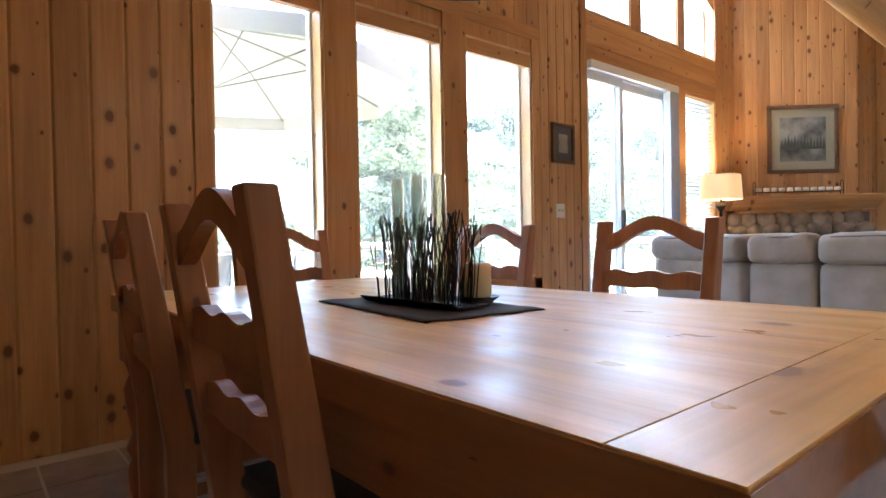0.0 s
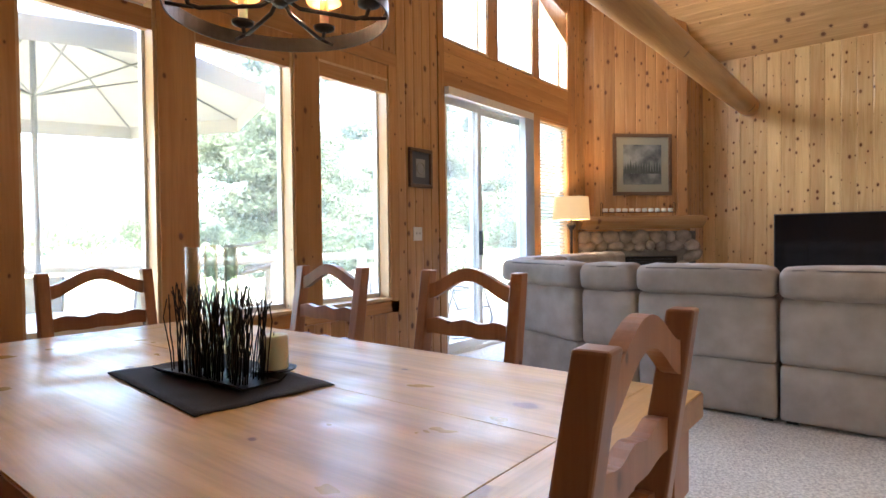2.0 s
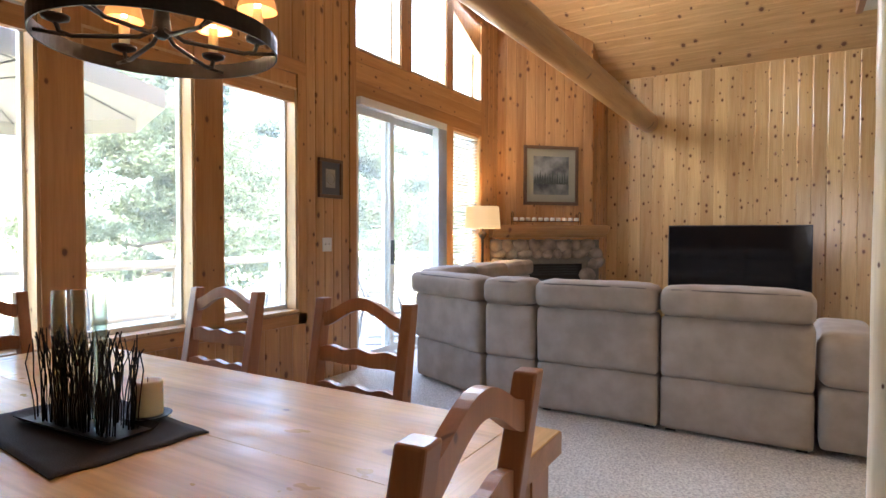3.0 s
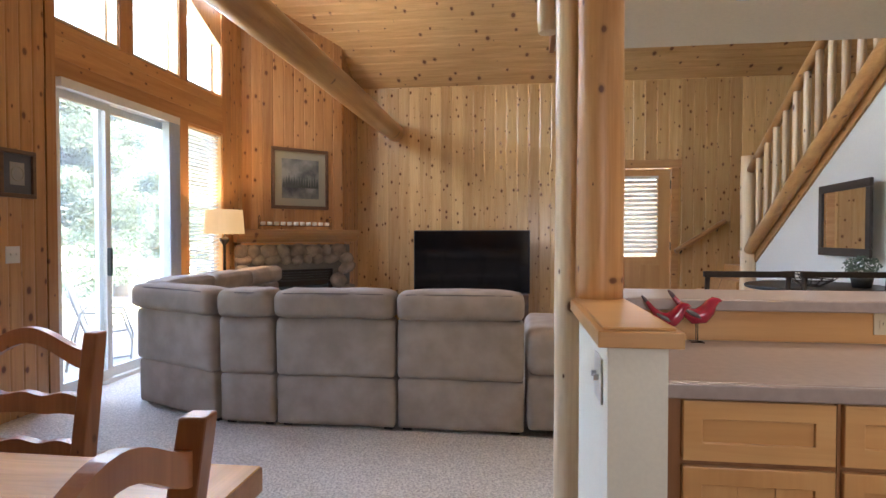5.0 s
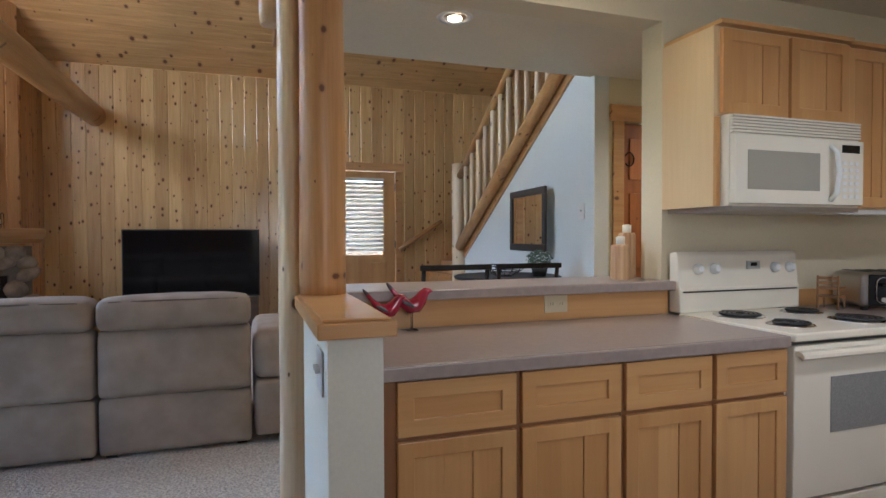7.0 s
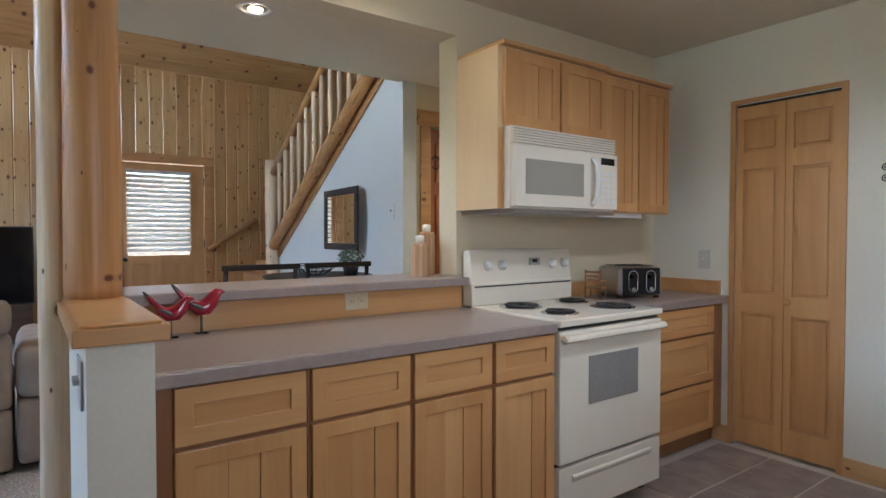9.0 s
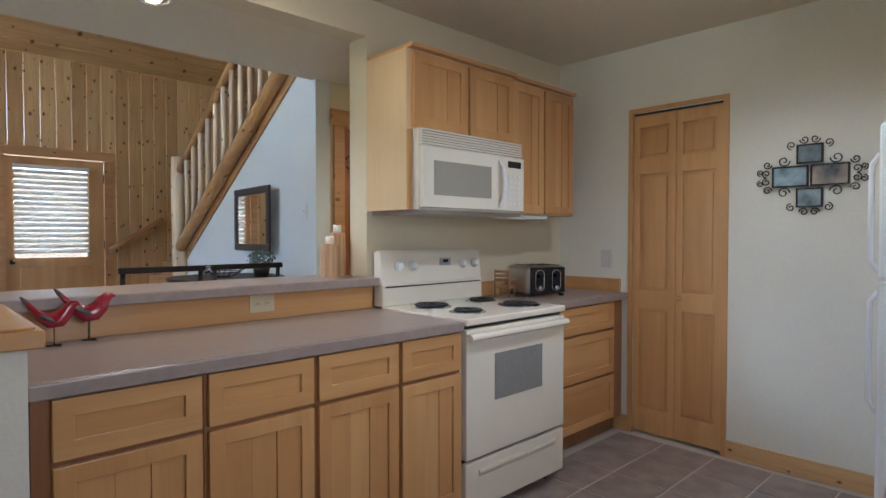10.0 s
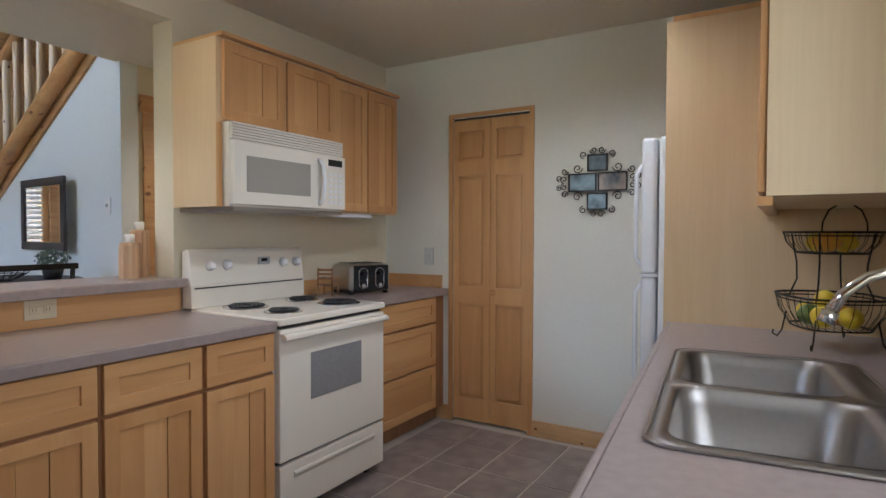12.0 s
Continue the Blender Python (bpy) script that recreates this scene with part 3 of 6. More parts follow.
# ---- fireplace ----
fire = thing("fireplace", "corner fireplace of rounded river stones with a black insert", "fireplace", pose(7.55, 3.37, 0, 0, 0, -45))
L = 1.58
part("surround", boxes((0, 0.27, 0.03, 0.3, 0, 1.19), (1.33, L, 0.03, 0.3, 0, 1.19), (0.27, 1.33, 0.03, 0.3, 0.86, 1.19), (0.27, 1.33, 0.2, 0.3, 0, 0.86)), mortar, fire)
ins = part("insert", boxes((0.275, 1.325, 0.05, 0.19, 0, 0.855)), iron, fire)
part("louvre", boxes(*[(0.34, 1.26, 0.035, 0.05, 0.7 + 0.035 * k, 0.72 + 0.035 * k) for k in range(4)]), black_matt, ins)
part("glass_front", boxes((0.36, 1.24, 0.035, 0.045, 0.12, 0.64)), black_gloss, ins)
rng = random.Random(4)


def stone(cx, cz, rx, rz):
    bm = bmesh.new()
    bmesh.ops.create_icosphere(bm, subdivisions=2, radius=1.0)
    a = rng.random() * 9
    for v in bm.verts:
        w = 1 + 0.16 * noise.noise(v.co * 1.3 + Vector((a, a * 2, 0)))
        v.co = Vector((v.co.x * rx * w, v.co.y * 0.06 * w, v.co.z * rz * w))
    for f in bm.faces:
        f.smooth = True
    o = part("stone", bm, stone_mat, fire)
    o.location = (cx, 0.035, cz)
    o.rotation_euler = (0, rng.uniform(-0.4, 0.4), 0)


z = 0.07
while z < 1.17:
    hgt = rng.uniform(0.13, 0.2)
    x = rng.uniform(-0.03, 0.05)
    while x < L - 0.02:
        wd = rng.uniform(0.13, 0.26)
        cx = x + wd / 2
        if cx < L - 0.03 and (z > 0.88 or cx < 0.24 or cx > 1.36):
            stone(cx, min(z, 1.1), wd * 0.57, hgt * 0.62 * rng.uniform(0.85, 1.1))
        x += wd * 0.95
    z += hgt * 0.93
mantel = thing("mantel", "thick split log mantel shelf over the stone fireplace", "shelf", pose(7.55, 3.37, 1.22, 0, 0, -45))
bm = bmesh.new()
prism(bm, [(-0.12, 0.17), (0.3, 0.17), (0.3, 0.0), (0.0, 0.0), (-0.07, 0.05), (-0.11, 0.1)], 0, -0.02, 1.66)
bevelled(part("shelf", bm, log_x, mantel), 0.012, 3)
part("cleat", boxes((0.05, 1.5, 0.02, 0.25, -0.03, -0.001)), trim_x, mantel)
cs = thing("candle_rack", "wire rack of small white candles on the mantel", "candle holder", pose(7.55, 3.37, 1.39, 0, 0, -45))
bm = bmesh.new()
for y in (0.04, 0.1):
    tube(bm, [(0.3, y, 0.05), (1.3, y, 0.05)], 0.004, 6)
for x in (0.3, 1.3):
    tube(bm, [(x, 0.04, 0), (x, 0.04, 0.16), (x, 0.07, 0.18), (x, 0.1, 0.16), (x, 0.1, 0)], 0.004, 6)
part("rack", bm, iron, cs)
wax = surface("white_wax", (0.8, 0.77, 0.68), 0.5, 30, 0.04, 0.0)
for k in range(11):
    bm = bmesh.new()
    lathe(bm, [(0.03, 0.055), (0.032, 0.07), (0.032, 0.1), (0.02, 0.102)], 0.35 + 0.09 * k, 0.07, 12)
    part("candle", bm, wax, cs)


def framed(name, label, m, w, h, frame_mat, mat_color, art_kind, fw=0.045, mw=0.07):
    """A framed picture; its back lies at y = 0 and it faces -y."""
    f = thing(name, label, "picture", m)
    bm = bmesh.new()
    for x0, x1, z0, z1 in ((-w / 2, w / 2, -h / 2, -h / 2 + fw), (-w / 2, w / 2, h / 2 - fw, h / 2), (-w / 2, -w / 2 + fw, -h / 2 + fw, h / 2 - fw), (w / 2 - fw, w / 2, -h / 2 + fw, h / 2 - fw)):
        box(bm, x0, x1, -0.03, 0, z0, z1)
    bevelled(part("frame", bm, frame_mat, f), 0.004)
    part("mat_board", boxes((-w / 2 + fw, w / 2 - fw, -0.012, 0, -h / 2 + fw, h / 2 - fw)), mat_color, f)
    art = surface("print_" + art_kind, (0.36, 0.38, 0.36), 0.25, 5, 0.5, 0.0, second=(0.1, 0.11, 0.12) if art_kind == "forest" else (0.5, 0.45, 0.38))
    part("print", boxes((-w / 2 + fw + mw, w / 2 - fw - mw, -0.015, -0.012, -h / 2 + fw + mw, h / 2 - fw - mw)), art, f)
    return f


frame_brown = wood("brown_frame", (0.16, 0.09, 0.05), (0.09, 0.05, 0.03), 0, 0, 0.4)
mat_grey = surface("grey_green_mat", (0.34, 0.33, 0.25), 0.7, 60, 0.03, 0.0)
mat_blue = surface("slate_blue_mat", (0.09, 0.1, 0.12), 0.7, 60, 0.05, 0.0)
fp = framed("framed_picture", "brown framed mountain print with a sage mat above the mantel", pose(8.325, 2.855, 2.08, 0, 0, -45), 0.82, 0.82, frame_brown, mat_grey, "forest", 0.045, 0.1)
bm = bmesh.new()
for k in range(14):
    x = -0.24 + 0.037 * k
    h = 0.12 + 0.1 * ((k * 7) % 5) / 5
    prism(bm, [(x - 0.02, -0.12), (x + 0.02, -0.12), (x, -0.12 + h)], 1, -0.0165, -0.0152)
part("print_motif", bm, surface("print_dark_trees", (0.07, 0.09, 0.08), 0.3, 20, 0.3, 0), fp)
small = framed("small_picture", "small square brown framed print on the pine wall", pose(4.465, YW - 0.014, 1.745), 0.3, 0.34, frame_brown, mat_blue, "seal", 0.03, 0.06)
bm = bmesh.new()
tube(bm, [(0.05 * math.cos(a), -0.017, 0.05 * math.sin(a)) for a in (math.tau * k / 24 for k in range(25))], 0.003, 6)
part("print_ring", bm, mat_grey, small)


putty = surface("putty_plastic", (0.62, 0.61, 0.56), 0.35, 20, 0.03, 0.0)
ivory = surface("ivory_plastic", (0.62, 0.52, 0.34), 0.35, 20, 0.03, 0.0)


def plate(name, label, m, w=0.075, h=0.12, kind="switch", mat=vinyl):
    p = thing(name, label, "light switch" if kind == "switch" else "outlet", m)
    part("cover", boxes((-w / 2, w / 2, -0.006, 0, -h / 2, h / 2), bevel=0.002), mat, p)
    if kind == "switch":
        for x in ((-0.023, 0.023) if w > 0.1 else (0,)):
            part("toggle", boxes((x - 0.005, x + 0.005, -0.02, -0.006, -0.004, 0.012)), vinyl, p)
    else:
        for x in (-0.024, 0.024):
            part("socket", boxes((x - 0.016, x + 0.016, -0.009, -0.006, -0.014, 0.014), bevel=0.001), mat, p)
            part("slots", boxes((x - 0.007, x - 0.005, -0.0095, -0.0088, -0.006, 0.006), (x + 0.005, x + 0.007, -0.0095, -0.0088, -0.006, 0.006)), black_matt, p)
    return p


plate("light_switch", "white double switch plate on the pine window wall", pose(4.43, YW - 0.014, 1.17), 0.115)
plate("light_switch", "white double switch plate on the half wall", pose(2.46, -0.309, 0.905, 0, 0, 180), 0.125, 0.125, mat=putty)
plate("light_switch", "grey white switch plate beside the pantry door", pose(2.69, YP + 0.001, 1.13, 0, 0, 180), mat=putty)
plate("light_switch", "white switch plate on the white stair wall", pose(4.53, YM + 0.001, 1.47, 0, 0, 180))
plate("outlet", "ivory level outlet in the maple strip under the bar", pose(3.049, -1.41, 0.985, 0, 0, -90), 0.115, 0.078, "outlet", ivory)

# ---- floor lamp ----
fl = thing("floor_lamp", "floor lamp with a lit cream drum shade beside the fireplace", "lamp", pose(6.95, 3.22, 0))
bm = bmesh.new()
lathe(bm, [(0.14, 0), (0.14, 0.02), (0.03, 0.04), (0.018, 0.1), (0.016, 1.2), (0.05, 1.25), (0.055, 1.28), (0.012, 1.3), (0.012, 1.36)])
part("stand", bm, iron, fl)
shade_mat = material("lit_cream_shade", 0.8, 0, (0.66, 0.5, 0.3), Transmission_Weight=0.0)
shade_mat.node_tree.nodes["Principled BSDF"].inputs["Emission Color"].default_value = (1, 0.62, 0.26, 1)
shade_mat.node_tree.nodes["Principled BSDF"].inputs["Emission Strength"].default_value = 0.02


def shade(r0, r1, z0, z1, parent, mat, thick=0.003):
    bm = bmesh.new()
    n = 32
    rings = [[bm.verts.new((r * math.cos(math.tau * k / n), r * math.sin(math.tau * k / n), z)) for k in range(n)] for r, z in ((r0, z0), (r1, z1), (r1 - thick, z1), (r0 - thick, z0))]
    for a, b in zip(rings, rings[1:] + rings[:1]):
        for k in range(n):
            bm.faces.new((a[k], a[(k + 1) % n], b[(k + 1) % n], b[k]))
    return part("shade", bm, mat, parent)


shade(0.22, 0.2, 1.33, 1.6, fl, shade_mat)
bulb_mat = material("glowing_bulb", 0.5, 0, (1, 0.9, 0.7))
bulb_mat.node_tree.nodes["Principled BSDF"].inputs["Emission Color"].default_value = (1, 0.75, 0.42, 1)
bulb_mat.node_tree.nodes["Principled BSDF"].inputs["Emission Strength"].default_value = 1.6
bm = bmesh.new()
lathe(bm, [(0.012, 1.36), (0.03, 1.4), (0.032, 1.44), (0.02, 1.47)], sides=14)
part("bulb", bm, bulb_mat, fl)
lamp("floor_lamp_light", "POINT", pose(6.95, 3.22, 1.5), 1.0, (1, 0.68, 0.36), shadow_soft_size=0.04)

# ---- television ----
tv = thing("television", "large black flat television on a low dark stand", "television", pose(9.25, 0.59, 0.46, 0, 0, -90))
part("housing", boxes((-0.86, 0.86, 0.005, 0.05, 0.0, 0.93), bevel=0.006), black_matt, tv)
part("screen", boxes((-0.845, 0.845, 0.0, 0.0049, 0.02, 0.915)), black_gloss, tv)
stand = thing("tv_stand", "low dark wooden television stand against the pine wall", "cabinet", pose(9.25, 0.59, 0, 0, 0, -90))
dark_wood = wood("dark_walnut", (0.09, 0.05, 0.03), (0.05, 0.03, 0.02), 0, 0, 0.35)
part("body", boxes((-0.84, 0.84, -0.2, 0.25, 0.06, 0.46), bevel=0.008), dark_wood, stand)
for x in (-0.8, 0.74):
    part("foot", boxes((x, x + 0.06, -0.18, 0.2, 0, 0.06)), dark_wood, stand)

# ---- sectional sofa ----
sofa = thing("sectional_sofa", "large taupe suede sectional sofa seen from its back on the carpet", "sofa")
piping_mat = surface("taupe_piping", (0.16, 0.13, 0.115), 0.8, 40, 0.1, 0)


def cushion(name, parent, m, sx, sy, sz, r=0.03, wrinkle=0.0):
    """A soft block with its base centre at the origin."""
    bm = boxes((-1, 1, -1, 1, -1, 1))
    bmesh.ops.subdivide_edges(bm, edges=bm.edges[:], cuts=9, use_grid_fill=True)
    half = (sx / 2, sy / 2, sz / 2)
    for v in bm.verts:
        u, w, h = v.co
        p = Vector([half[i] * math.sin(math.pi / 2 * c) for i, c in enumerate(v.co)])
        core = Vector([max(-half[i] + r, min(half[i] - r, p[i])) for i in range(3)])
        if (p - core).length > 0:
            p = core + r * (p - core).normalized()
        p.y += 0.012 * (1 - u * u) * (1 - h * h) * (1 if w > 0 else -1) * (abs(w) > 0.99)
        p.z += 0.012 * (1 - u * u) * (abs(h) > 0.99) * (1 if h > 0 else 0)
        p += 0.003 * noise.noise_vector(p * 5 + m.translation)
        p.z += sz / 2 + wrinkle * noise.noise(Vector((p.x * 16, p.y * 5, 1)) + m.translation)
        p.y += wrinkle * noise.noise(Vector((p.x * 14, 3, p.z * 6)) + m.translation)
        v.co = p
    for f in bm.faces:
        f.smooth = True
    o = part(name, bm, sofa_mat, parent)
    o.matrix_basis = m
    return o


def seat_unit(m, w, roll=True):
    """One seat of the sofa: its back faces -y, it sits towards +y. w: width."""
    g = 0.006
    cushion("lower_back", sofa, m @ pose(0, 0.07, 0.022), w - g, 0.14, 0.328, 0.022)
    cushion("upper_back", sofa, m @ pose(0, 0.065, 0.355), w - g, 0.17, 0.394, 0.035)
    cushion("head_roll", sofa, m @ pose(0, 0.066, 0.75), w - 0.003, 0.26, 0.182, 0.055, 0.008)
    cushion("seat_base", sofa, m @ pose(0, 0.55, 0.06), w - g, 0.8, 0.2, 0.02)
    cushion("seat_cushion", sofa, m @ pose(0, 0.56, 0.26), w - g, 0.82, 0.2, 0.05)
    bm = bmesh.new()
    tube(bm, [(-w / 2 + 0.03, -0.034, 0.9), (-w / 2 + 0.08, -0.046, 0.917), (0, -0.053, 0.921), (w / 2 - 0.08, -0.046, 0.917), (w / 2 - 0.03, -0.034, 0.9)], 0.005, 6)
    part("piping", bm, piping_mat, sofa).matrix_basis = m
    for x in (-w / 2 + 0.06, w / 2 - 0.06):
        part("foot", boxes((x - 0.03, x + 0.03, 0.05, 0.11, 0, 0.05)), black_matt, sofa).matrix_basis = m


XS = 4.52
for ya, yb in ((0.71, -0.13), (1.55, 0.72)):
    seat_unit(pose(XS, (ya + yb) / 2, 0, 0, 0, -90), abs(ya - yb))
seat_unit(pose(XS, 1.76, 0, 0, 0, -90), 0.4)
seat_unit(pose(XS + 0.195, 2.42, 0, 0, 0, -90 - 25), 0.93)
for k in range(3):
    seat_unit(pose(5.62 + 0.78 * k, 2.98, 0, 0, 0, 180), 0.76)
cushion("corner_wedge", sofa, pose(5.35, 2.4, 0.06), 0.9, 0.7, 0.36, 0.05)
cushion("arm_lower", sofa, pose(XS + 0.45, -0.3, 0.05), 0.95, 0.3, 0.35, 0.03)
cushion("arm_upper", sofa, pose(XS + 0.45, -0.3, 0.4), 0.97, 0.31, 0.29, 0.06)

# ---- dining table ----
TX0, TX1, TY0, TY1 = 0.92, 2.08, 0.52, 2.76
table = thing("dining_table", "large honey pine dining table with a thick glossy plank top", "table", pose((TX0 + TX1) / 2, (TY0 + TY1) / 2, 0))
hw, hl = (TX1 - TX0) / 2, (TY1 - TY0) / 2
E_ = 0.12
cuts = (-hw, 0.09, hw)
for a, b in zip(cuts, cuts[1:]):
    bevelled(part("top_board", boxes((a + 0.0005, b - 0.0005, -hl + E_ + 0.0005, hl - E_ - 0.0005, 0.7, 0.76)), table_y, table), 0.0007, 1)
for s in (-1, 1):
    bevelled(part("end_board", boxes((-hw, hw, min(s * hl, s * (hl - E_ + 0.0005)), max(s * hl, s * (hl - E_ + 0.0005)), 0.7, 0.76)), table_x, table), 0.0012, 1)
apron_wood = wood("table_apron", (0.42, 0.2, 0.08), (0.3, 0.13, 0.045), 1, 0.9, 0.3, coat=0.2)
edge = 0.003
# bands added in darker wood, painting the low light on the top's sides
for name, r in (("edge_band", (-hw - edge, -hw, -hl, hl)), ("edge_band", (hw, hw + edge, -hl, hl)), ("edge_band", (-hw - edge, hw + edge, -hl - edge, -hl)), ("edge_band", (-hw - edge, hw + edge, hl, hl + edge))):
    part(name, boxes((*r, 0.7, 0.7565)), apron_wood, table, "added dark band painting shade on the edge of the top")
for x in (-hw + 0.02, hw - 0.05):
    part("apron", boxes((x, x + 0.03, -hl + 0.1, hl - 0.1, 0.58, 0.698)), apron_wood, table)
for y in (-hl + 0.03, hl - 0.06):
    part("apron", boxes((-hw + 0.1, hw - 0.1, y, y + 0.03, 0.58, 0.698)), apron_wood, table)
for x in (-hw + 0.07, hw - 0.07):
    for y in (-hl + 0.08, hl - 0.08):
        bm = boxes((x - 0.055, x + 0.055, y - 0.055, y + 0.055, 0.52, 0.698))
        lathe(bm, [(0.035, 0.0), (0.045, 0.04), (0.05, 0.12), (0.035, 0.16), (0.052, 0.2), (0.03, 0.25), (0.05, 0.36), (0.055, 0.42), (0.035, 0.47), (0.05, 0.52)], x, y, 20)
        part("leg", bm, chair_wood, table)

# ---- chairs ----
def wavy(bm, z0, z1, rise, wave, y, thick=0.028, half=0.2):
    """A shaped rail between the posts."""
    n = 18
    top, low = [], []
    for k in range(n + 1):
        u = -1 + 2 * k / n
        arch = rise * (0.5 + 0.5 * math.cos(math.pi * u)) ** 0.85
        top.append((u * half, z1 + arch + wave * math.cos(u * 9)))
        low.append((u * half, z0 + arch * 1.15 + wave * 0.4 * math.cos(u * 9)))
    for k in range(n):
        vs = [bm.verts.new((p[0], yy, p[1])) for yy in (y - thick / 2, y + thick / 2) for p in (low[k], low[k + 1], top[k + 1], top[k])]
        for f in ((0, 1, 2, 3), (7, 6, 5, 4), (3, 2, 6, 7), (1, 0, 4, 5)):
            bm.faces.new([vs[i] for i in f])
        if k == 0:
            bm.faces.new([vs[i] for i in (0, 3, 7, 4)])
        if k == n - 1:
            bm.faces.new([vs[i] for i in (2, 1, 5, 6)])
    bmesh.ops.remove_doubles(bm, verts=bm.verts[:], dist=0.0004)
    return bm


def back_y(z):
    return 0.0 if z < 0.45 else -0.09 * (z - 0.45) / 0.55


def dining_chair():
    c = thing("dining_chair", "rustic stained pine ladderback chair with arched top rail and dark seat", "chair", group="chairs round the table")
    for x in (-0.215, 0.215):
        bm = bmesh.new()
        prism(bm, [(-0.03, 0.0), (0.03, 0.0), (0.034, 0.45), (-0.06, 1.0), (-0.108, 1.0), (-0.032, 0.45)], 0, x - 0.024, x + 0.024)
        bevelled(part("back_post", bm, chair_wood, c), 0.005)
    for z0, z1, rise, wave in ((0.885, 0.945, 0.068, 0.0), (0.75, 0.81, 0.0, 0.006), (0.61, 0.67, 0.0, 0.006)):
        part("back_rail", wavy(bmesh.new(), z0, z1, rise, wave, back_y((z0 + z1) / 2) + 0.005), chair_wood, c)
    bevelled(part("seat", boxes((-0.24, 0.24, 0.02, 0.44, 0.445, 0.475)), seat_black, c, "black leather seat"), 0.012, 3)
    for x in (-0.2, 0.2):
        bevelled(part("front_leg", boxes((x - 0.026, x + 0.026, 0.375, 0.425, 0, 0.444)), chair_wood, c), 0.004)
        part("side_rail", boxes((x - 0.012, x + 0.012, 0.035, 0.374, 0.37, 0.444)), chair_wood, c)
        part("stretcher", boxes((x - 0.012, x + 0.012, 0.032, 0.374, 0.15, 0.19)), chair_wood, c)
    part("front_rail", boxes((-0.174, 0.174, 0.39, 0.415, 0.37, 0.444)), chair_wood, c)
    return c


seat_black = surface("black_leather", (0.035, 0.037, 0.042), 0.35, 70, 0.2, 0.15)
first = dining_chair()
PLACES = [(1.695, 2.92, 180), (2.39, 2.30, 90), (2.37, 1.455, 90), (1.492, 0.527, 3.5), (0.882, 1.28, -92.5), (0.905, 2.03, -94)]
first.matrix_world = pose(*PLACES[0][:2], 0, 0, 0, PLACES[0][2])
for x, y, a in PLACES[1:]:
    copy_thing(first, pose(x, y, 0, 0, 0, a) @ Matrix.Diagonal((1, 1, 1.015 if x < 1.2 else 1.0, 1)))

# ---- on the table ----
mat_ = thing("placemat", "charcoal woven cloth placemat lying on the pine table", "placemat", pose(1.455, 1.583, 0.761, 0, 0, -5.5))
bm = bmesh.new()
nx, ny = 16, 24
grid = [[bm.verts.new((-0.175 + 0.35 * i / nx, -0.295 + 0.59 * j / ny + 0.004 * math.sin(i), 0.003 + 0.004 * max(0, noise.noise(Vector((i * 0.4, j * 0.3, 0)))))) for j in range(ny + 1)] for i in range(nx + 1)]
for i in range(nx):
    for j in range(ny):
        bm.faces.new((grid[i][j], grid[i + 1][j], grid[i + 1][j + 1], grid[i][j + 1])).smooth = True
o = part("cloth", bm, fabric_dark, mat_)
o.modifiers.new("thick", "SOLIDIFY").thickness = 0.003
tube_glass = material("greenish_tube_glass", 0.0)
tt = node(tube_glass, "ShaderNodeBsdfTransparent")
tt.inputs[0].default_value = (0.88, 0.94, 0.92, 1)
tg = node(tube_glass, "ShaderNodeBsdfGlossy", Roughness=0.03)
tl = node(tube_glass, "ShaderNodeLayerWeight", Blend=0.5)
tp = node(tube_glass, "ShaderNodeMath", operation="POWER")
tp.inputs[1].default_value = 1.6
link(tube_glass, tl.outputs["Facing"], tp.inputs[0])
tf = node(tube_glass, "ShaderNodeMath", operation="MULTIPLY_ADD")
tf.inputs[1].default_value, tf.inputs[2].default_value = 0.75, 0.06
link(tube_glass, tp.outputs[0], tf.inputs[0])
tm = node(tube_glass, "ShaderNodeMixShader")
for a_, b_ in ((tf.outputs[0], tm.inputs[0]), (tt.outputs[0], tm.inputs[1]), (tg.outputs[0], tm.inputs[2]), (tm.outputs[0], tube_glass.node_tree.nodes["Material Output"].inputs[0])):
    link(tube_glass, a_, b_)
rng = random.Random(8)
vase = thing("twig_centrepiece", "black tray of upright dark metal twigs around glass tubes", "centrepiece", pose(1.458, 1.575, 0.768, 0, 0, 3))
bm = boxes((-0.055, 0.055, -0.19, 0.19, 0.0, 0.006))
for s in (-1, 1):
    prism(bm, [(s * 0.055, 0.0), (s * 0.075, 0.014), (s * 0.075, 0.017), (s * 0.055, 0.006)], 1, -0.19, 0.19)
part("tray", bm, iron, vase)
for k in range(125):
    side = rng.choice((-1, 1))
    x = side * rng.uniform(0.02, 0.045)
    y = rng.uniform(-0.165, 0.165)
    h = rng.uniform(0.19, 0.245)
    p = [Vector((x, y, 0.006))]
    for j in range(1, 5):
        p.append(Vector((x + rng.uniform(-0.007, 0.007) * j / 2, y + rng.uniform(-0.007, 0.007) * j / 2 + 0.025 * (y / 0.165) * j / 4, 0.006 + h * j / 4)))
    bm = bmesh.new()
    tube(bm, p, rng.uniform(0.0013, 0.002), 5)
    part("twig", bm, iron, vase)
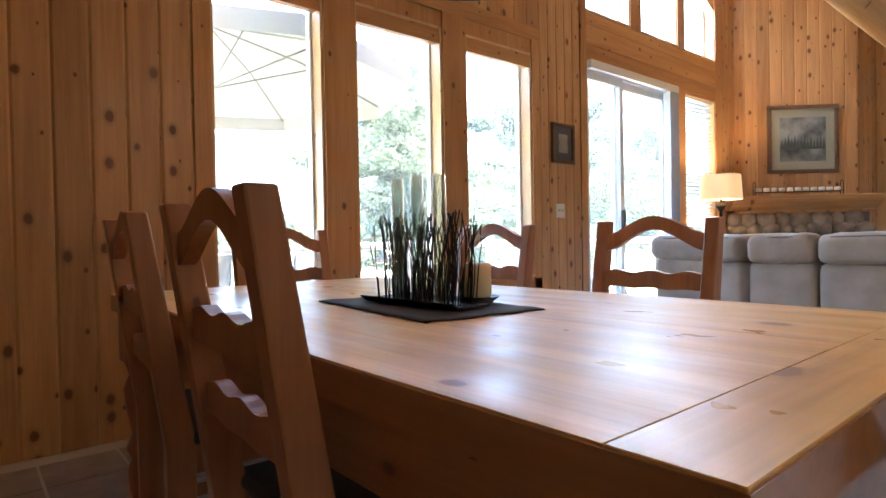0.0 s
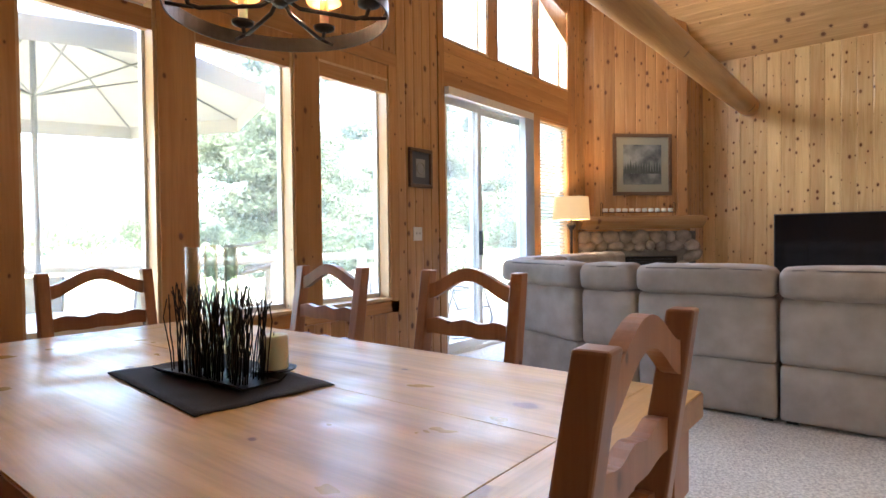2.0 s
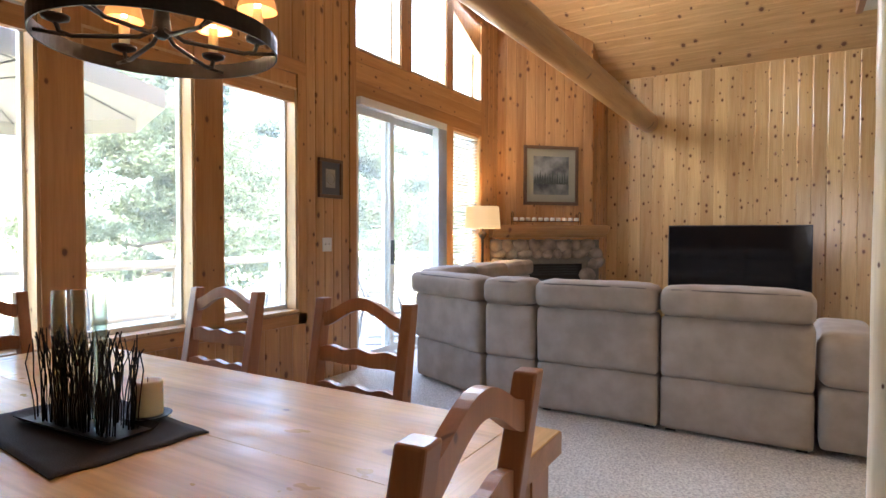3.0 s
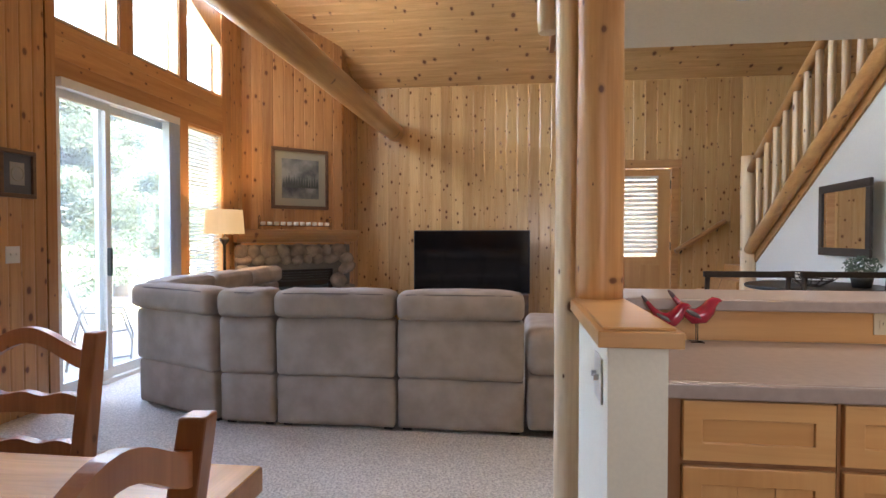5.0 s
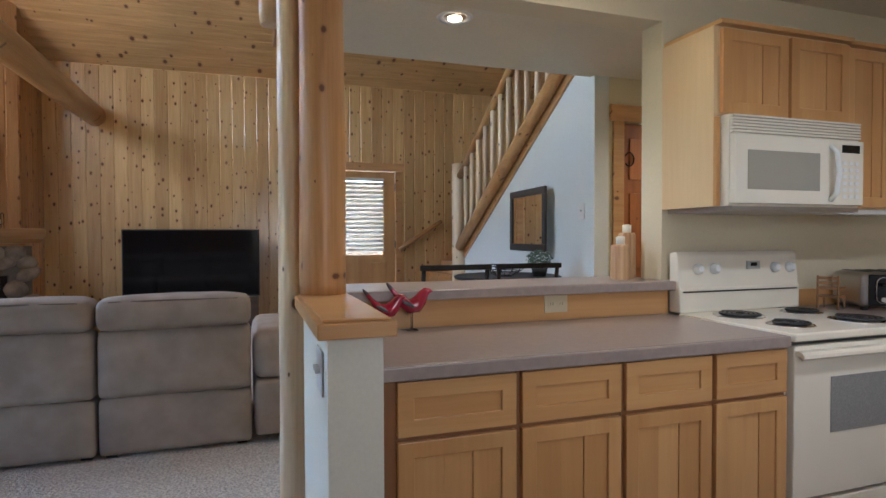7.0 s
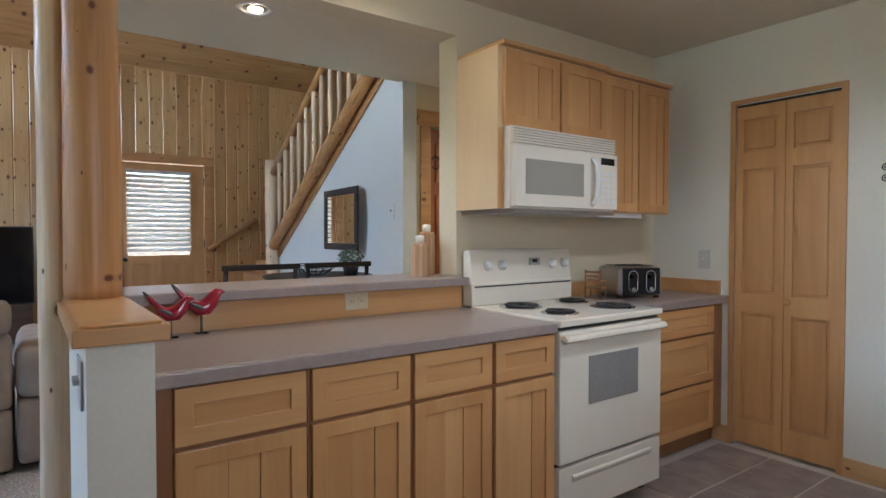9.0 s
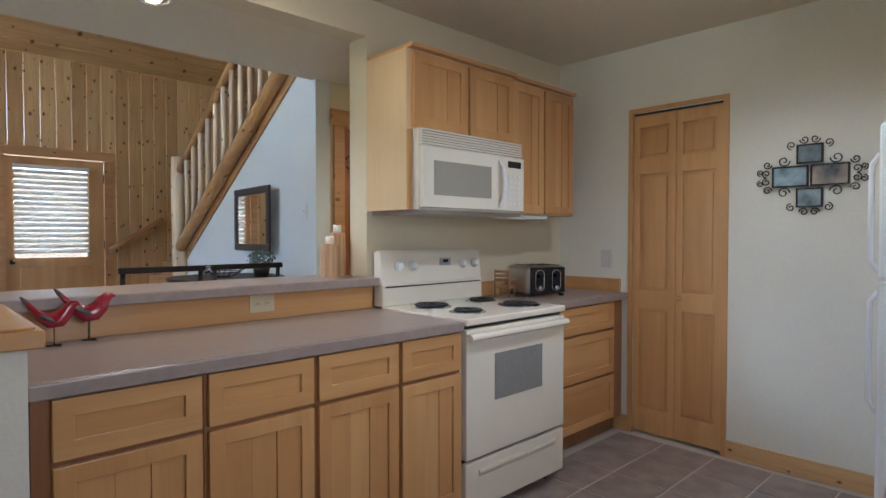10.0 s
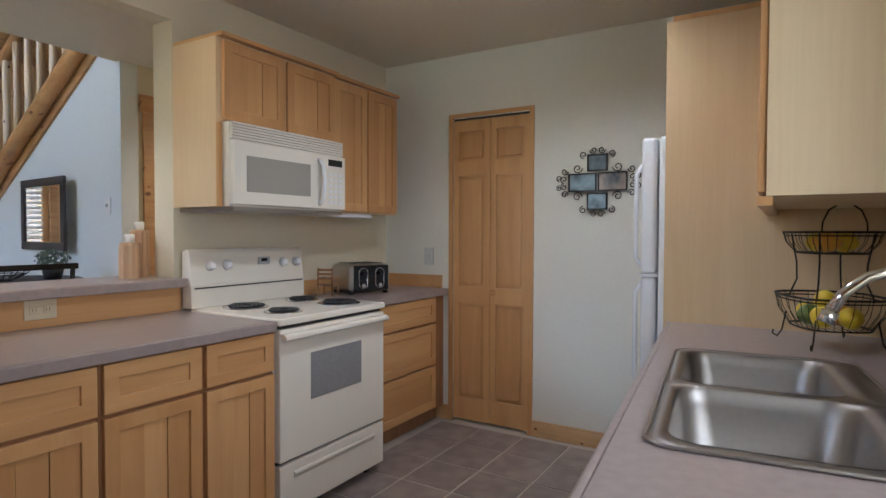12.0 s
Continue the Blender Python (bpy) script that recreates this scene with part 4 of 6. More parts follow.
for k, (x, y, top) in enumerate([(-0.005, 0.1, 0.345), (0.0, 0.02, 0.35), (0.0, -0.07, 0.345)]):
    bm = bmesh.new()
    n = 24
    rings = [[bm.verts.new((x + r * math.cos(math.tau * i / n), y + r * math.sin(math.tau * i / n), zz)) for i in range(n)] for r, zz in ((0.018, 0.008), (0.018, top), (0.0155, top), (0.0155, 0.012))]
    for a, b in zip(rings, rings[1:]):
        for i in range(n):
            bm.faces.new((a[i], a[(i + 1) % n], b[(i + 1) % n], b[i])).smooth = True
    bm.faces.new(rings[0][::-1])
    bm.faces.new(rings[-1])
    part("glass_tube", bm, tube_glass, vase)
dish = thing("candle_dish", "small black metal candle dish on the placemat", "candle holder", pose(1.568, 1.478, 0.766))
bm = bmesh.new()
lathe(bm, [(0.03, 0.012), (0.055, 0.014), (0.06, 0.019), (0.053, 0.017), (0.03, 0.015)], sides=28)
part("plate", bm, iron, dish)
for k in range(3):
    a = math.tau * k / 3
    bm = bmesh.new()
    tube(bm, [(0.045 * math.cos(a), 0.045 * math.sin(a), 0.014), (0.06 * math.cos(a), 0.06 * math.sin(a), 0.004), (0.068 * math.cos(a), 0.068 * math.sin(a), 0.006)], 0.003, 6)
    part("foot", bm, iron, dish)
candle = thing("pillar_candle", "short cream pillar candle standing on the black dish", "candle", pose(1.568, 1.478, 0.784))
bm = bmesh.new()
lathe(bm, [(0.037, 0.0), (0.038, 0.004), (0.038, 0.082), (0.036, 0.09), (0.03, 0.091), (0.012, 0.084)], sides=28)
cream_wax = surface("cream_wax", (0.75, 0.66, 0.42), 0.45, 20, 0.05, 0.0, Subsurface_Weight=0.2)
part("wax", bm, cream_wax, candle)
bm = bmesh.new()
tube(bm, [(0, 0, 0.084), (0.001, 0, 0.098)], 0.001, 6)
part("wick", bm, black_matt, candle)

# ---- chandelier ----
CX, CY, CZ = 1.735, 1.655, 1.82
ch = thing("chandelier", "round dark iron ring chandelier with candle lamps and amber shades", "chandelier", pose(CX, CY, CZ))
R = 0.335
bm = bmesh.new()
n = 64
rings = [[bm.verts.new((r * math.cos(math.tau * k / n), r * math.sin(math.tau * k / n), zz)) for k in range(n)] for r, zz in ((R, 0.0), (R, 0.05), (R - 0.005, 0.05), (R - 0.005, 0.0))]
for a, b in zip(rings, rings[1:] + rings[:1]):
    for k in range(n):
        bm.faces.new((a[k], a[(k + 1) % n], b[(k + 1) % n], b[k])).smooth = False
part("ring", bm, iron, ch)
bm = bmesh.new()
tube(bm, [(0, 0, 0.04), (0, 0, 0.5)], 0.014, 12)
lathe(bm, [(0.012, 0.03), (0.028, 0.045), (0.028, 0.06), (0.02, 0.12)], sides=16)
part("stem", bm, iron, ch)
bm = bmesh.new()
tube(bm, [(0, 0, 0.5), (0, 0, roof(CX) - CZ - 0.02)], 0.005, 8)
lathe(bm, [(0.06, roof(CX) - CZ - 0.05), (0.07, roof(CX) - CZ - 0.01), (0.05, roof(CX) - CZ + 0.02)], sides=16)
part("chain", bm, iron, ch)
amber = material("amber_shade", 0.7, 0, (0.55, 0.24, 0.09))
amber.node_tree.nodes["Principled BSDF"].inputs["Emission Color"].default_value = (1, 0.35, 0.08, 1)
amber.node_tree.nodes["Principled BSDF"].inputs["Emission Strength"].default_value = 0.03
for k in range(6):
    a = math.tau * (k + 0.35) / 6
    c, s = math.cos(a), math.sin(a)
    arm = bmesh.new()
    tube(arm, [(0.02 * c, 0.02 * s, 0.055), (0.06 * c, 0.06 * s, 0.03), (0.235 * c, 0.235 * s, 0.012), (0.265 * c, 0.265 * s, 0.02), (0.275 * c, 0.275 * s, 0.05)], 0.007, 8)
    tube(arm, [(0.25 * c, 0.25 * s, 0.013), (R * c, R * s, 0.02)], 0.006, 8)
    part("arm", arm, iron, ch)
    lx, ly = 0.275 * c, 0.275 * s
    bm = bmesh.new()
    lathe(bm, [(0.01, 0.045), (0.035, 0.055), (0.038, 0.065), (0.015, 0.062)], lx, ly, 18)
    part("drip_cup", bm, iron, ch)
    bm = bmesh.new()
    lathe(bm, [(0.016, 0.062), (0.0165, 0.12), (0.014, 0.155), (0.008, 0.158)], lx, ly, 14)
    part("candle_sleeve", bm, cream_wax, ch)
    bm = bmesh.new()
    lathe(bm, [(0.006, 0.158), (0.013, 0.18), (0.012, 0.2), (0.002, 0.23)], lx, ly, 12)
    part("bulb", bm, bulb_mat, ch)
    sh = shade(0.062, 0.035, 0.15, 0.25, ch, amber, 0.002)
    sh.location = (lx, ly, 0)
    if k % 2 == 0:
        lamp("chandelier_light", "POINT", pose(CX + lx, CY + ly, CZ + 0.14), 0.4, (1, 0.7, 0.4), shadow_soft_size=0.02)

# ---- kitchen ----
XF = 2.42  # face of the base cabinets
# carcass maple darkened to put shade into the gaps between fronts
gap_shade_maple = wood("maple_shadow_edge", (0.34, 0.17, 0.07), (0.26, 0.12, 0.05), 2, 0, 0.4, vary=0.05)


def frame_ring(a, b, z0, z1, s, w0, w1, axis=0):
    """One closed rectangular frame of width s, between w0 and w1 along axis."""
    bm = bmesh.new()
    rings = []
    for w in (w0, w1):
        for o in (0.0, s):
            pts = ((a + o, z0 + o), (b - o, z0 + o), (b - o, z1 - o), (a + o, z1 - o))
            rings.append([bm.verts.new((w, u, v) if axis == 0 else (u, w, v)) for u, v in pts])
    for p, q in ((0, 1), (2, 3), (0, 2), (1, 3)):
        for k in range(4):
            j = (k + 1) % 4
            bm.faces.new((rings[p][k], rings[p][j], rings[q][j], rings[q][k]))
    return bm


def door_front(name, parent, a, b, z0, z1, x, planks=2, level=False, handle=False):
    """A framed cabinet front between a and b along y, standing on the plane x and facing -x."""
    mat = maple_y if level else maple_z
    s = 0.05
    f = part(name, frame_ring(a, b, z0, z1, s, x - 0.02, x), mat, parent)
    bevelled(f, 0.003)
    n = planks
    wd = (b - a - 2 * s) / n
    for k in range(n):
        p0 = a + s + wd * k
        part("panel", boxes((x - 0.012 + 0.003 * (k % 2), x, p0 + 0.001, p0 + wd - 0.001, z0 + s, z1 - s)), mat, f)
    return f


def base_cabinet(y0, y1, fronts, label, XF=XF):
    """y0 > y1. fronts: rows of (y0, y1, z0, z1, planks)."""
    c = thing("base_cabinet", label, "cabinet", group="kitchen base cabinets")
    part("carcass", boxes((XF, XK - 0.02, y1 + 0.001, y0 - 0.001, 0.1, 0.871), (XF + 0.06, XK - 0.02, y1 + 0.001, y0 - 0.001, 0.0, 0.1)), gap_shade_maple, c)
    for a, b, z0, z1, n in fronts:
        level = z1 - z0 < 0.3
        door_front("drawer_front" if level else "door", c, b, a, z0, z1, XF, n, level)
    return c


YA = (-0.475, -0.91, -1.295, -1.675, -2.025)
SP = [(-0.52, -0.9), (-0.92, -1.285), (-1.305, -1.665), (-1.685, -2.018)]
for k in range(4):
    a, b = SP[k]
    base_cabinet(YA[k], YA[k + 1], [(a, b, 0.7, 0.862, 1), (a, b, 0.12, 0.685, 3)], "maple base cabinet with one drawer over a planked door")
base_cabinet(-2.785, -3.69, [(-2.90, -3.56, 0.7, 0.862, 1), (-2.90, -3.56, 0.415, 0.685, 1), (-2.90, -3.56, 0.12, 0.4, 1)], "maple base cabinet with three drawers beside the range", 2.56)


def slab(name, label, *rows):
    t = thing(name, label, "worktop")
    for r in rows:
        bevelled(part("top", boxes((r[0] + 0.02, *r[1:])), laminate, t), 0.004, 2)
        bevelled(part("front_edge", boxes((r[0], r[0] + 0.0195, r[2], r[3], r[4] - 0.003, r[5] - 0.0005)), laminate, t), 0.006, 3)
    return t


slab("worktop", "taupe laminate worktop of the peninsula", (XF - 0.035, XK - 0.022, -2.022, -0.468, 0.872, 0.912))
slab("worktop", "taupe laminate worktop beside the range", (2.525, XK - 0.022, YP + 0.002, -2.783, 0.872, 0.912))
slab("bar_counter", "raised taupe laminate bar top in the pass-through", (3.0, 3.42, -2.04, -0.475, 1.031, 1.07))
structure("trim", boxes((XK - 0.021, XK, -2.022, -0.468, 0.913, 1.03)), maple_y, "maple strip between worktop and bar")
structure("trim", boxes((XK - 0.021, XK, YP + 0.022, -2.79, 0.913, 1.0), (2.58, XK - 0.0, YP + 0.001, YP + 0.02, 0.913, 1.0)), maple_y, "maple backsplash strip")

# range
rg = thing("electric_range", "bisque electric range with four black coil burners", "stove", pose(2.39, -2.40, 0))
part("body", boxes((0.035, 0.64, -0.378, 0.372, 0.05, 0.895)), bisque, rg)
bevelled(part("cooktop", boxes((-0.012, 0.6, -0.378, 0.372, 0.888, 0.92)), bisque, rg), 0.009, 3)
# black strips stand in for the shade inside the gaps round the door
for z in (0.872, 0.2752):
    part("gap", boxes((0.02, 0.034, -0.37, 0.364, z, z + 0.0145)), black_matt, rg)
dr = part("oven_door", boxes((-0.005, 0.034, -0.372, 0.366, 0.29, 0.871), bevel=0.006), bisque, rg)
part("oven_window", boxes((-0.008, -0.0051, -0.18, 0.18, 0.53, 0.745), bevel=0.001), surface("grey_oven_glass", (0.3, 0.29, 0.28), 0.12, 200, 0.2, 0), dr)
bm = bmesh.new()
prism(bm, [(-0.005, 0.855), (-0.03, 0.853), (-0.042, 0.843), (-0.044, 0.832), (-0.036, 0.824), (-0.028, 0.834), (-0.005, 0.84)], 1, -0.37, 0.364)
part("oven_handle", bm, bisque, dr)
sd_ = part("storage_drawer", boxes((-0.003, 0.034, -0.372, 0.366, 0.055, 0.275), bevel=0.006), bisque, rg)
bm = bmesh.new()
prism(bm, [(-0.003, 0.235), (-0.012, 0.23), (-0.013, 0.222), (-0.003, 0.2)], 1, -0.29, 0.285)
part("drawer_grip", bm, bisque, sd_)
for y in (-0.33, 0.32):
    part("foot", boxes((0.06, 0.1, y, y + 0.03, 0, 0.05)), black_matt, rg)
bm = bmesh.new()
prism(bm, [(0.585, 0.92), (0.66, 0.92), (0.66, 1.2), (0.62, 1.21), (0.605, 1.19), (0.59, 1.04), (0.585, 1.03)], 1, -0.378, 0.372)
bg = bevelled(part("backguard", bm, bisque, rg), 0.006)
# black strip drawn as a shaded gap across the backguard
part("panel_gap", boxes((0.583, 0.5849, -0.36, 0.355, 1.015, 1.022)), black_matt, bg)
part("display", boxes((0.59, 0.597, -0.12, -0.04, 1.12, 1.16)), surface("panel_grey", (0.4, 0.4, 0.38), 0.4, 30, 0.1, 0), bg)
part("clock", boxes((0.589, 0.5899, -0.1, -0.06, 1.135, 1.152)), black_gloss, bg)
for y in (0.26, 0.16, -0.22, -0.32):
    bm = bmesh.new()
    lathe(bm, [(0.026, 0), (0.024, 0.02), (0.016, 0.024), (0.015, 0.03)], sides=18)
    kb = part("knob", bm, white_plastic, bg)
    kb.matrix_basis = pose(0.6, y, 1.125, 0, -84, 0)
for x, y, r in ((0.16, 0.19, 0.075), (0.43, 0.18, 0.095), (0.16, -0.2, 0.098), (0.43, -0.2, 0.075)):
    bm = bmesh.new()
    lathe(bm, [(r + 0.014, 0.92), (r + 0.014, 0.924), (r + 0.004, 0.922), (0.02, 0.915)], x, y, 28)
    bw = part("drip_bowl", bm, chrome, rg)
    bm = bmesh.new()
    pts = []
    turns = 4
    for k in range(turns * 20 + 1):
        q = k / (turns * 20)
        rr = 0.02 + (r - 0.02) * q
        pts.append((x + rr * math.cos(math.tau * turns * q), y + rr * math.sin(math.tau * turns * q), 0.931))
    tube(bm, pts, 0.0052, 6)
    part("coil", bm, black_matt, bw)

# upper cabinets
UX = 2.75


def upper_cabinet(y0, y1, z0, fronts, label, z1=2.18, UX=UX):
    c = thing("wall_cabinet", label, "cabinet", group="kitchen wall cabinets")
    part("carcass", boxes((UX, XK - 0.001, y1 + 0.0005, y0 - 0.0005, z0, z1)), maple_pale, c)
    for a, b in fronts:
        door_front("door", c, b, a, z0 + 0.008, z1 - 0.012, UX, 3)
    part("crown", boxes((UX - 0.035, XK - 0.001, y1 + 0.0005, y0 + (0.012 if y0 > -2.1 else 0), z1 + 0.001, z1 + 0.02)), maple_y, c)
    return c


upper_cabinet(-2.02, -2.79, 1.8, [(-2.03, -2.4), (-2.42, -2.78)], "short maple wall cabinet with two planked doors over the microwave")
upper_cabinet(-2.79, -3.42, 1.41, [(-2.8, -3.095), (-3.11, -3.41)], "tall maple wall cabinet with two planked doors", 2.18, 2.775)
sp = thing("cabinet_end_panel", "pale maple end panel beside the microwave", "cabinet")
part("panel", boxes((UX, XK - 0.001, -2.019, -2.0, 1.41, 2.18)), maple_pale, sp)
part("edge", boxes((UX - 0.018, UX - 0.0005, -2.019, -2.0, 1.41, 1.79)), maple_z, sp)

mw = thing("microwave", "bisque over-the-range microwave with a curved white handle", "microwave", pose(2.66, -2.405, 1.41))
part("case", boxes((0.03, XK - 2.661, -0.378, 0.38, 0.0, 0.385)), bisque, mw)
part("grille", boxes(*[(0.012, 0.03, -0.37, 0.375, 0.31 + 0.013 * k, 0.318 + 0.013 * k) for k in range(6)]), bisque, mw)
mdoor = part("door", boxes((0.0, 0.029, -0.2, 0.38, 0.01, 0.3), bevel=0.005), bisque, mw)
part("door_window", boxes((-0.002, -0.0001, -0.1, 0.31, 0.07, 0.235)), surface("pale_screen_glass", (0.4, 0.37, 0.31), 0.15, 300, 0.2, 0), mdoor)
bm = bmesh.new()
tube(bm, [(0.0, -0.165, 0.03), (-0.03, -0.165, 0.06), (-0.042, -0.165, 0.15), (-0.03, -0.165, 0.24), (0.0, -0.165, 0.27)], 0.011, 10)
part("handle", bm, white_plastic, mdoor)
cp = part("control_panel", boxes((0.004, 0.029, -0.378, -0.202, 0.01, 0.3), bevel=0.004), bisque, mw)
part("display", boxes((0.002, 0.0039, -0.35, -0.24, 0.245, 0.28)), black_gloss, cp)
for r in range(6):
    for q in range(3):
        part("button", boxes((0.001, 0.0039, -0.345 + 0.038 * q, -0.322 + 0.038 * q, 0.04 + 0.03 * r, 0.056 + 0.03 * r)), white_plastic, cp)
part("underside", boxes((0.02, XK - 2.661, -0.37, 0.37, -0.02, -0.001)), steel, mw)
ul = thing("under_cabinet_light", "slim white light fitting under the wall cabinet", "light fitting", pose(2.83, -2.97, 1.385))
part("housing", boxes((-0.05, 0.06, -0.2, 0.2, 0, 0.024), bevel=0.004), white_plastic, ul)
part("lens", boxes((-0.035, 0.045, -0.17, 0.17, -0.006, -0.0005)), glass, ul)

# toaster, small chair ornament
to = thing("toaster", "wide chrome four slice toaster with black front on the worktop", "toaster", pose(2.86, -3.16, 0.913, 0, 0, -22))
bevelled(part("shell", boxes((-0.13, 0.13, -0.145, 0.145, 0.015, 0.185)), steel, to), 0.03, 4)
bevelled(part("front", boxes((-0.137, -0.1301, -0.122, 0.122, 0.025, 0.178)), black_gloss, to), 0.003)
for y in (-0.058, 0.058):
    part("slot", boxes((-0.1, 0.1, y - 0.045, y - 0.02, 0.1885, 0.1915), (-0.1, 0.1, y + 0.02, y + 0.045, 0.1885, 0.1915)), black_matt, to)
    bm = bmesh.new()
    tube(bm, [(-0.14, y + 0.03 * math.cos(t), 0.1 + (0.03 * math.sin(t) + 0.033 * (1 if math.sin(t) > 0 else -1))) for t in (math.tau * k / 24 for k in range(25))], 0.003, 6)
    part("ring", bm, chrome, to)
    part("lever", boxes((-0.16, -0.1371, y - 0.015, y + 0.015, 0.12, 0.135), bevel=0.003), black_gloss, to)
    bm = bmesh.new()
    lathe(bm, [(0.014, 0), (0.012, 0.012)], sides=14)
    part("dial", bm, chrome, to).matrix_basis = pose(-0.137, y, 0.055, 0, -90, 0)
for x in (-0.1, 0.1):
    for y in (-0.12, 0.12):
        part("foot", boxes((x - 0.012, x + 0.012, y - 0.012, y + 0.012, 0, 0.0149)), black_matt, to)
oc = thing("toy_chair", "tiny brown wooden rocking chair ornament behind the range", "ornament", pose(2.9, -2.9, 0.913, 0, 0, 200))
toy = wood("toy_wood", (0.4, 0.22, 0.1), (0.28, 0.14, 0.06), 2, 0, 0.5)
part("seat", boxes((-0.05, 0.05, -0.05, 0.05, 0.06, 0.068)), toy, oc)
for x in (-0.045, 0.045):
    for y in (-0.045, 0.045):
        bm = bmesh.new()
        tube(bm, [(x, y, 0.002), (x, y, 0.06 if y > 0 else 0.17)], 0.005, 8)
        part("leg" if y > 0 else "back_post", bm, toy, oc)
    part("armrest", boxes((x - 0.006, x + 0.006, -0.04, 0.05, 0.105, 0.112)), toy, oc)
for z in (0.1, 0.125, 0.15):
    part("back_slat", boxes((-0.04, 0.04, -0.049, -0.043, z, z + 0.015)), toy, oc)

# red birds
red = surface("red_glaze", (0.42, 0.02, 0.05), 0.15, 30, 0.25, 0.0, Coat_Weight=0.6)
grey_patch = surface("grey_glaze", (0.12, 0.09, 0.1), 0.3, 30, 0.3, 0.0)


def bird(m, label):
    b = thing("bird_figurine", label, "figurine", m, "red birds")
    bm = bmesh.new()
    path = [(-0.1, 0, 0.188), (-0.08, 0, 0.163), (-0.058, 0, 0.136), (-0.038, 0, 0.112), (-0.012, 0, 0.096), (0.016, 0, 0.1), (0.036, 0, 0.12), (0.048, 0, 0.142), (0.06, 0, 0.152), (0.074, 0, 0.155), (0.086, 0, 0.152)]
    tube(bm, path, [0.004, 0.008, 0.011, 0.019, 0.03, 0.033, 0.028, 0.021, 0.018, 0.009, 0.002], 16)
    part("body", bm, red, b)
    bm = bmesh.new()
    tube(bm, [(-0.1015, 0, 0.19), (-0.09, 0, 0.176), (-0.082, 0, 0.166)], [0.0035, 0.0075, 0.009], 12)
    part("tail_tip", bm, grey_patch, b)
    for s in (-1, 1):
        bm = bmesh.new()
        bmesh.ops.create_icosphere(bm, subdivisions=2, radius=1)
        for v in bm.verts:
            v.co = Vector((v.co.x * 0.03 - 0.016 - 0.01 * v.co.z, s * 0.027 + v.co.y * 0.006, v.co.z * 0.014 - v.co.x * 0.012 + 0.106))
        part("wing", bm, grey_patch, b)
        bm = bmesh.new()
        tube(bm, [(0.0, s * 0.012, 0.08), (0.0, s * 0.013, 0.003)], 0.0018, 6)
        for q in (-0.5, 0, 0.5, 3.14):
            tube(bm, [(0.0, s * 0.013, 0.002), (0.024 * math.cos(q), s * 0.013 + 0.024 * math.sin(q), 0.002)], 0.0015, 5)
        part("leg", bm, iron, b)
    return b


bird(pose(2.96, -0.62, 0.913, 0, 0, -100) @ Matrix.Scale(0.9, 4), "glossy red ceramic bird with its tail raised on the worktop")
bird(pose(2.995, -0.73, 0.913, 0, 0, -92), "taller glossy red ceramic bird looking up on the worktop")

# log candle holders on the bar
wood_cut = wood("carved_log", (0.66, 0.45, 0.26), (0.36, 0.18, 0.08), 2, 0, 0.6, streak=14)
for x, y, r, h in ((3.2, -1.86, 0.05, 0.17), (3.27, -1.95, 0.045, 0.23)):
    lc = thing("log_candle_holder", "carved pale log candle holder with a white candle on the bar", "candle holder", pose(x, y, 1.071), "log candle holders")
    bm = bmesh.new()
    lathe(bm, [(r, 0), (r * 1.02, h * 0.5), (r * 0.96, h - 0.01), (r * 0.85, h), (0.01, h + 0.001)], sides=9)
    for f in bm.faces:
        f.smooth = False
    part("log", bm, wood_cut, lc)
    bm = bmesh.new()
    lathe(bm, [(0.022, h + 0.001), (0.022, h + 0.04), (0.01, h + 0.042)], sides=18)
    part("candle", bm, wax, lc)

# pantry door, casing, baseboards
pd = tagged(new("door_3"), kind="structure", label="folding honey maple pantry door with raised panels")
part("casing", boxes((1.905, 1.935, YP + 0.0, YP + 0.012, 0, 2.1), (2.495, 2.525, YP + 0.0, YP + 0.012, 0, 2.1), (1.935, 2.495, YP + 0.0, YP + 0.012, 2.075, 2.1)), maple_z, pd)
for a, b in ((1.937, 2.214), (2.218, 2.493)):
    lf = part("leaf", boxes((a, a + 0.04, YP - 0.035, YP - 0.005, 0.02, 2.055), (b - 0.04, b, YP - 0.035, YP - 0.005, 0.02, 2.055), *[(a + 0.04, b - 0.04, YP - 0.035, YP - 0.005, z0, z1) for z0, z1 in ((0.02, 0.17), (0.82, 0.93), (1.68, 1.78), (1.98, 2.055))]), maple_z, pd)
    for z0, z1 in ((0.17, 0.82), (0.93, 1.68), (1.78, 1.98)):
        bm = bmesh.new()
        box(bm, a + 0.04, b - 0.04, YP - 0.03, YP - 0.022, z0, z1)
        box(bm, a + 0.06, b - 0.06, YP - 0.022, YP - 0.01, z0 + 0.02, z1 - 0.02, bevel=0.006)
        part("raised_panel", bm, maple_z, lf)
bm = bmesh.new()
lathe(bm, [(0.008, 0), (0.018, 0.012), (0.018, 0.022), (0.006, 0.028)], sides=16)
part("door_handle", bm, maple_z, pd).matrix_basis = pose(2.19, YP - 0.005, 0.9, -90, 0, 0)
part("track", boxes((1.937, 2.493, YP - 0.03, YP - 0.005, 2.057, 2.074)), black_matt, pd)
for x0, x1 in ((1.1, 1.903), (2.527, 3.05)):
    structure("baseboard", boxes((x0, x1, YP, YP + 0.014, 0, 0.1)), wood("pine_baseboard", (0.7, 0.46, 0.22), (0.6, 0.36, 0.15), 0, 1.0, 0.35, knot_size=4) if x0 > 2 else bpy.data.materials.get("pine_baseboard") or wood("pine_baseboard", (0.7, 0.46, 0.22), (0.6, 0.36, 0.15), 0, 1.0, 0.35, knot_size=4))

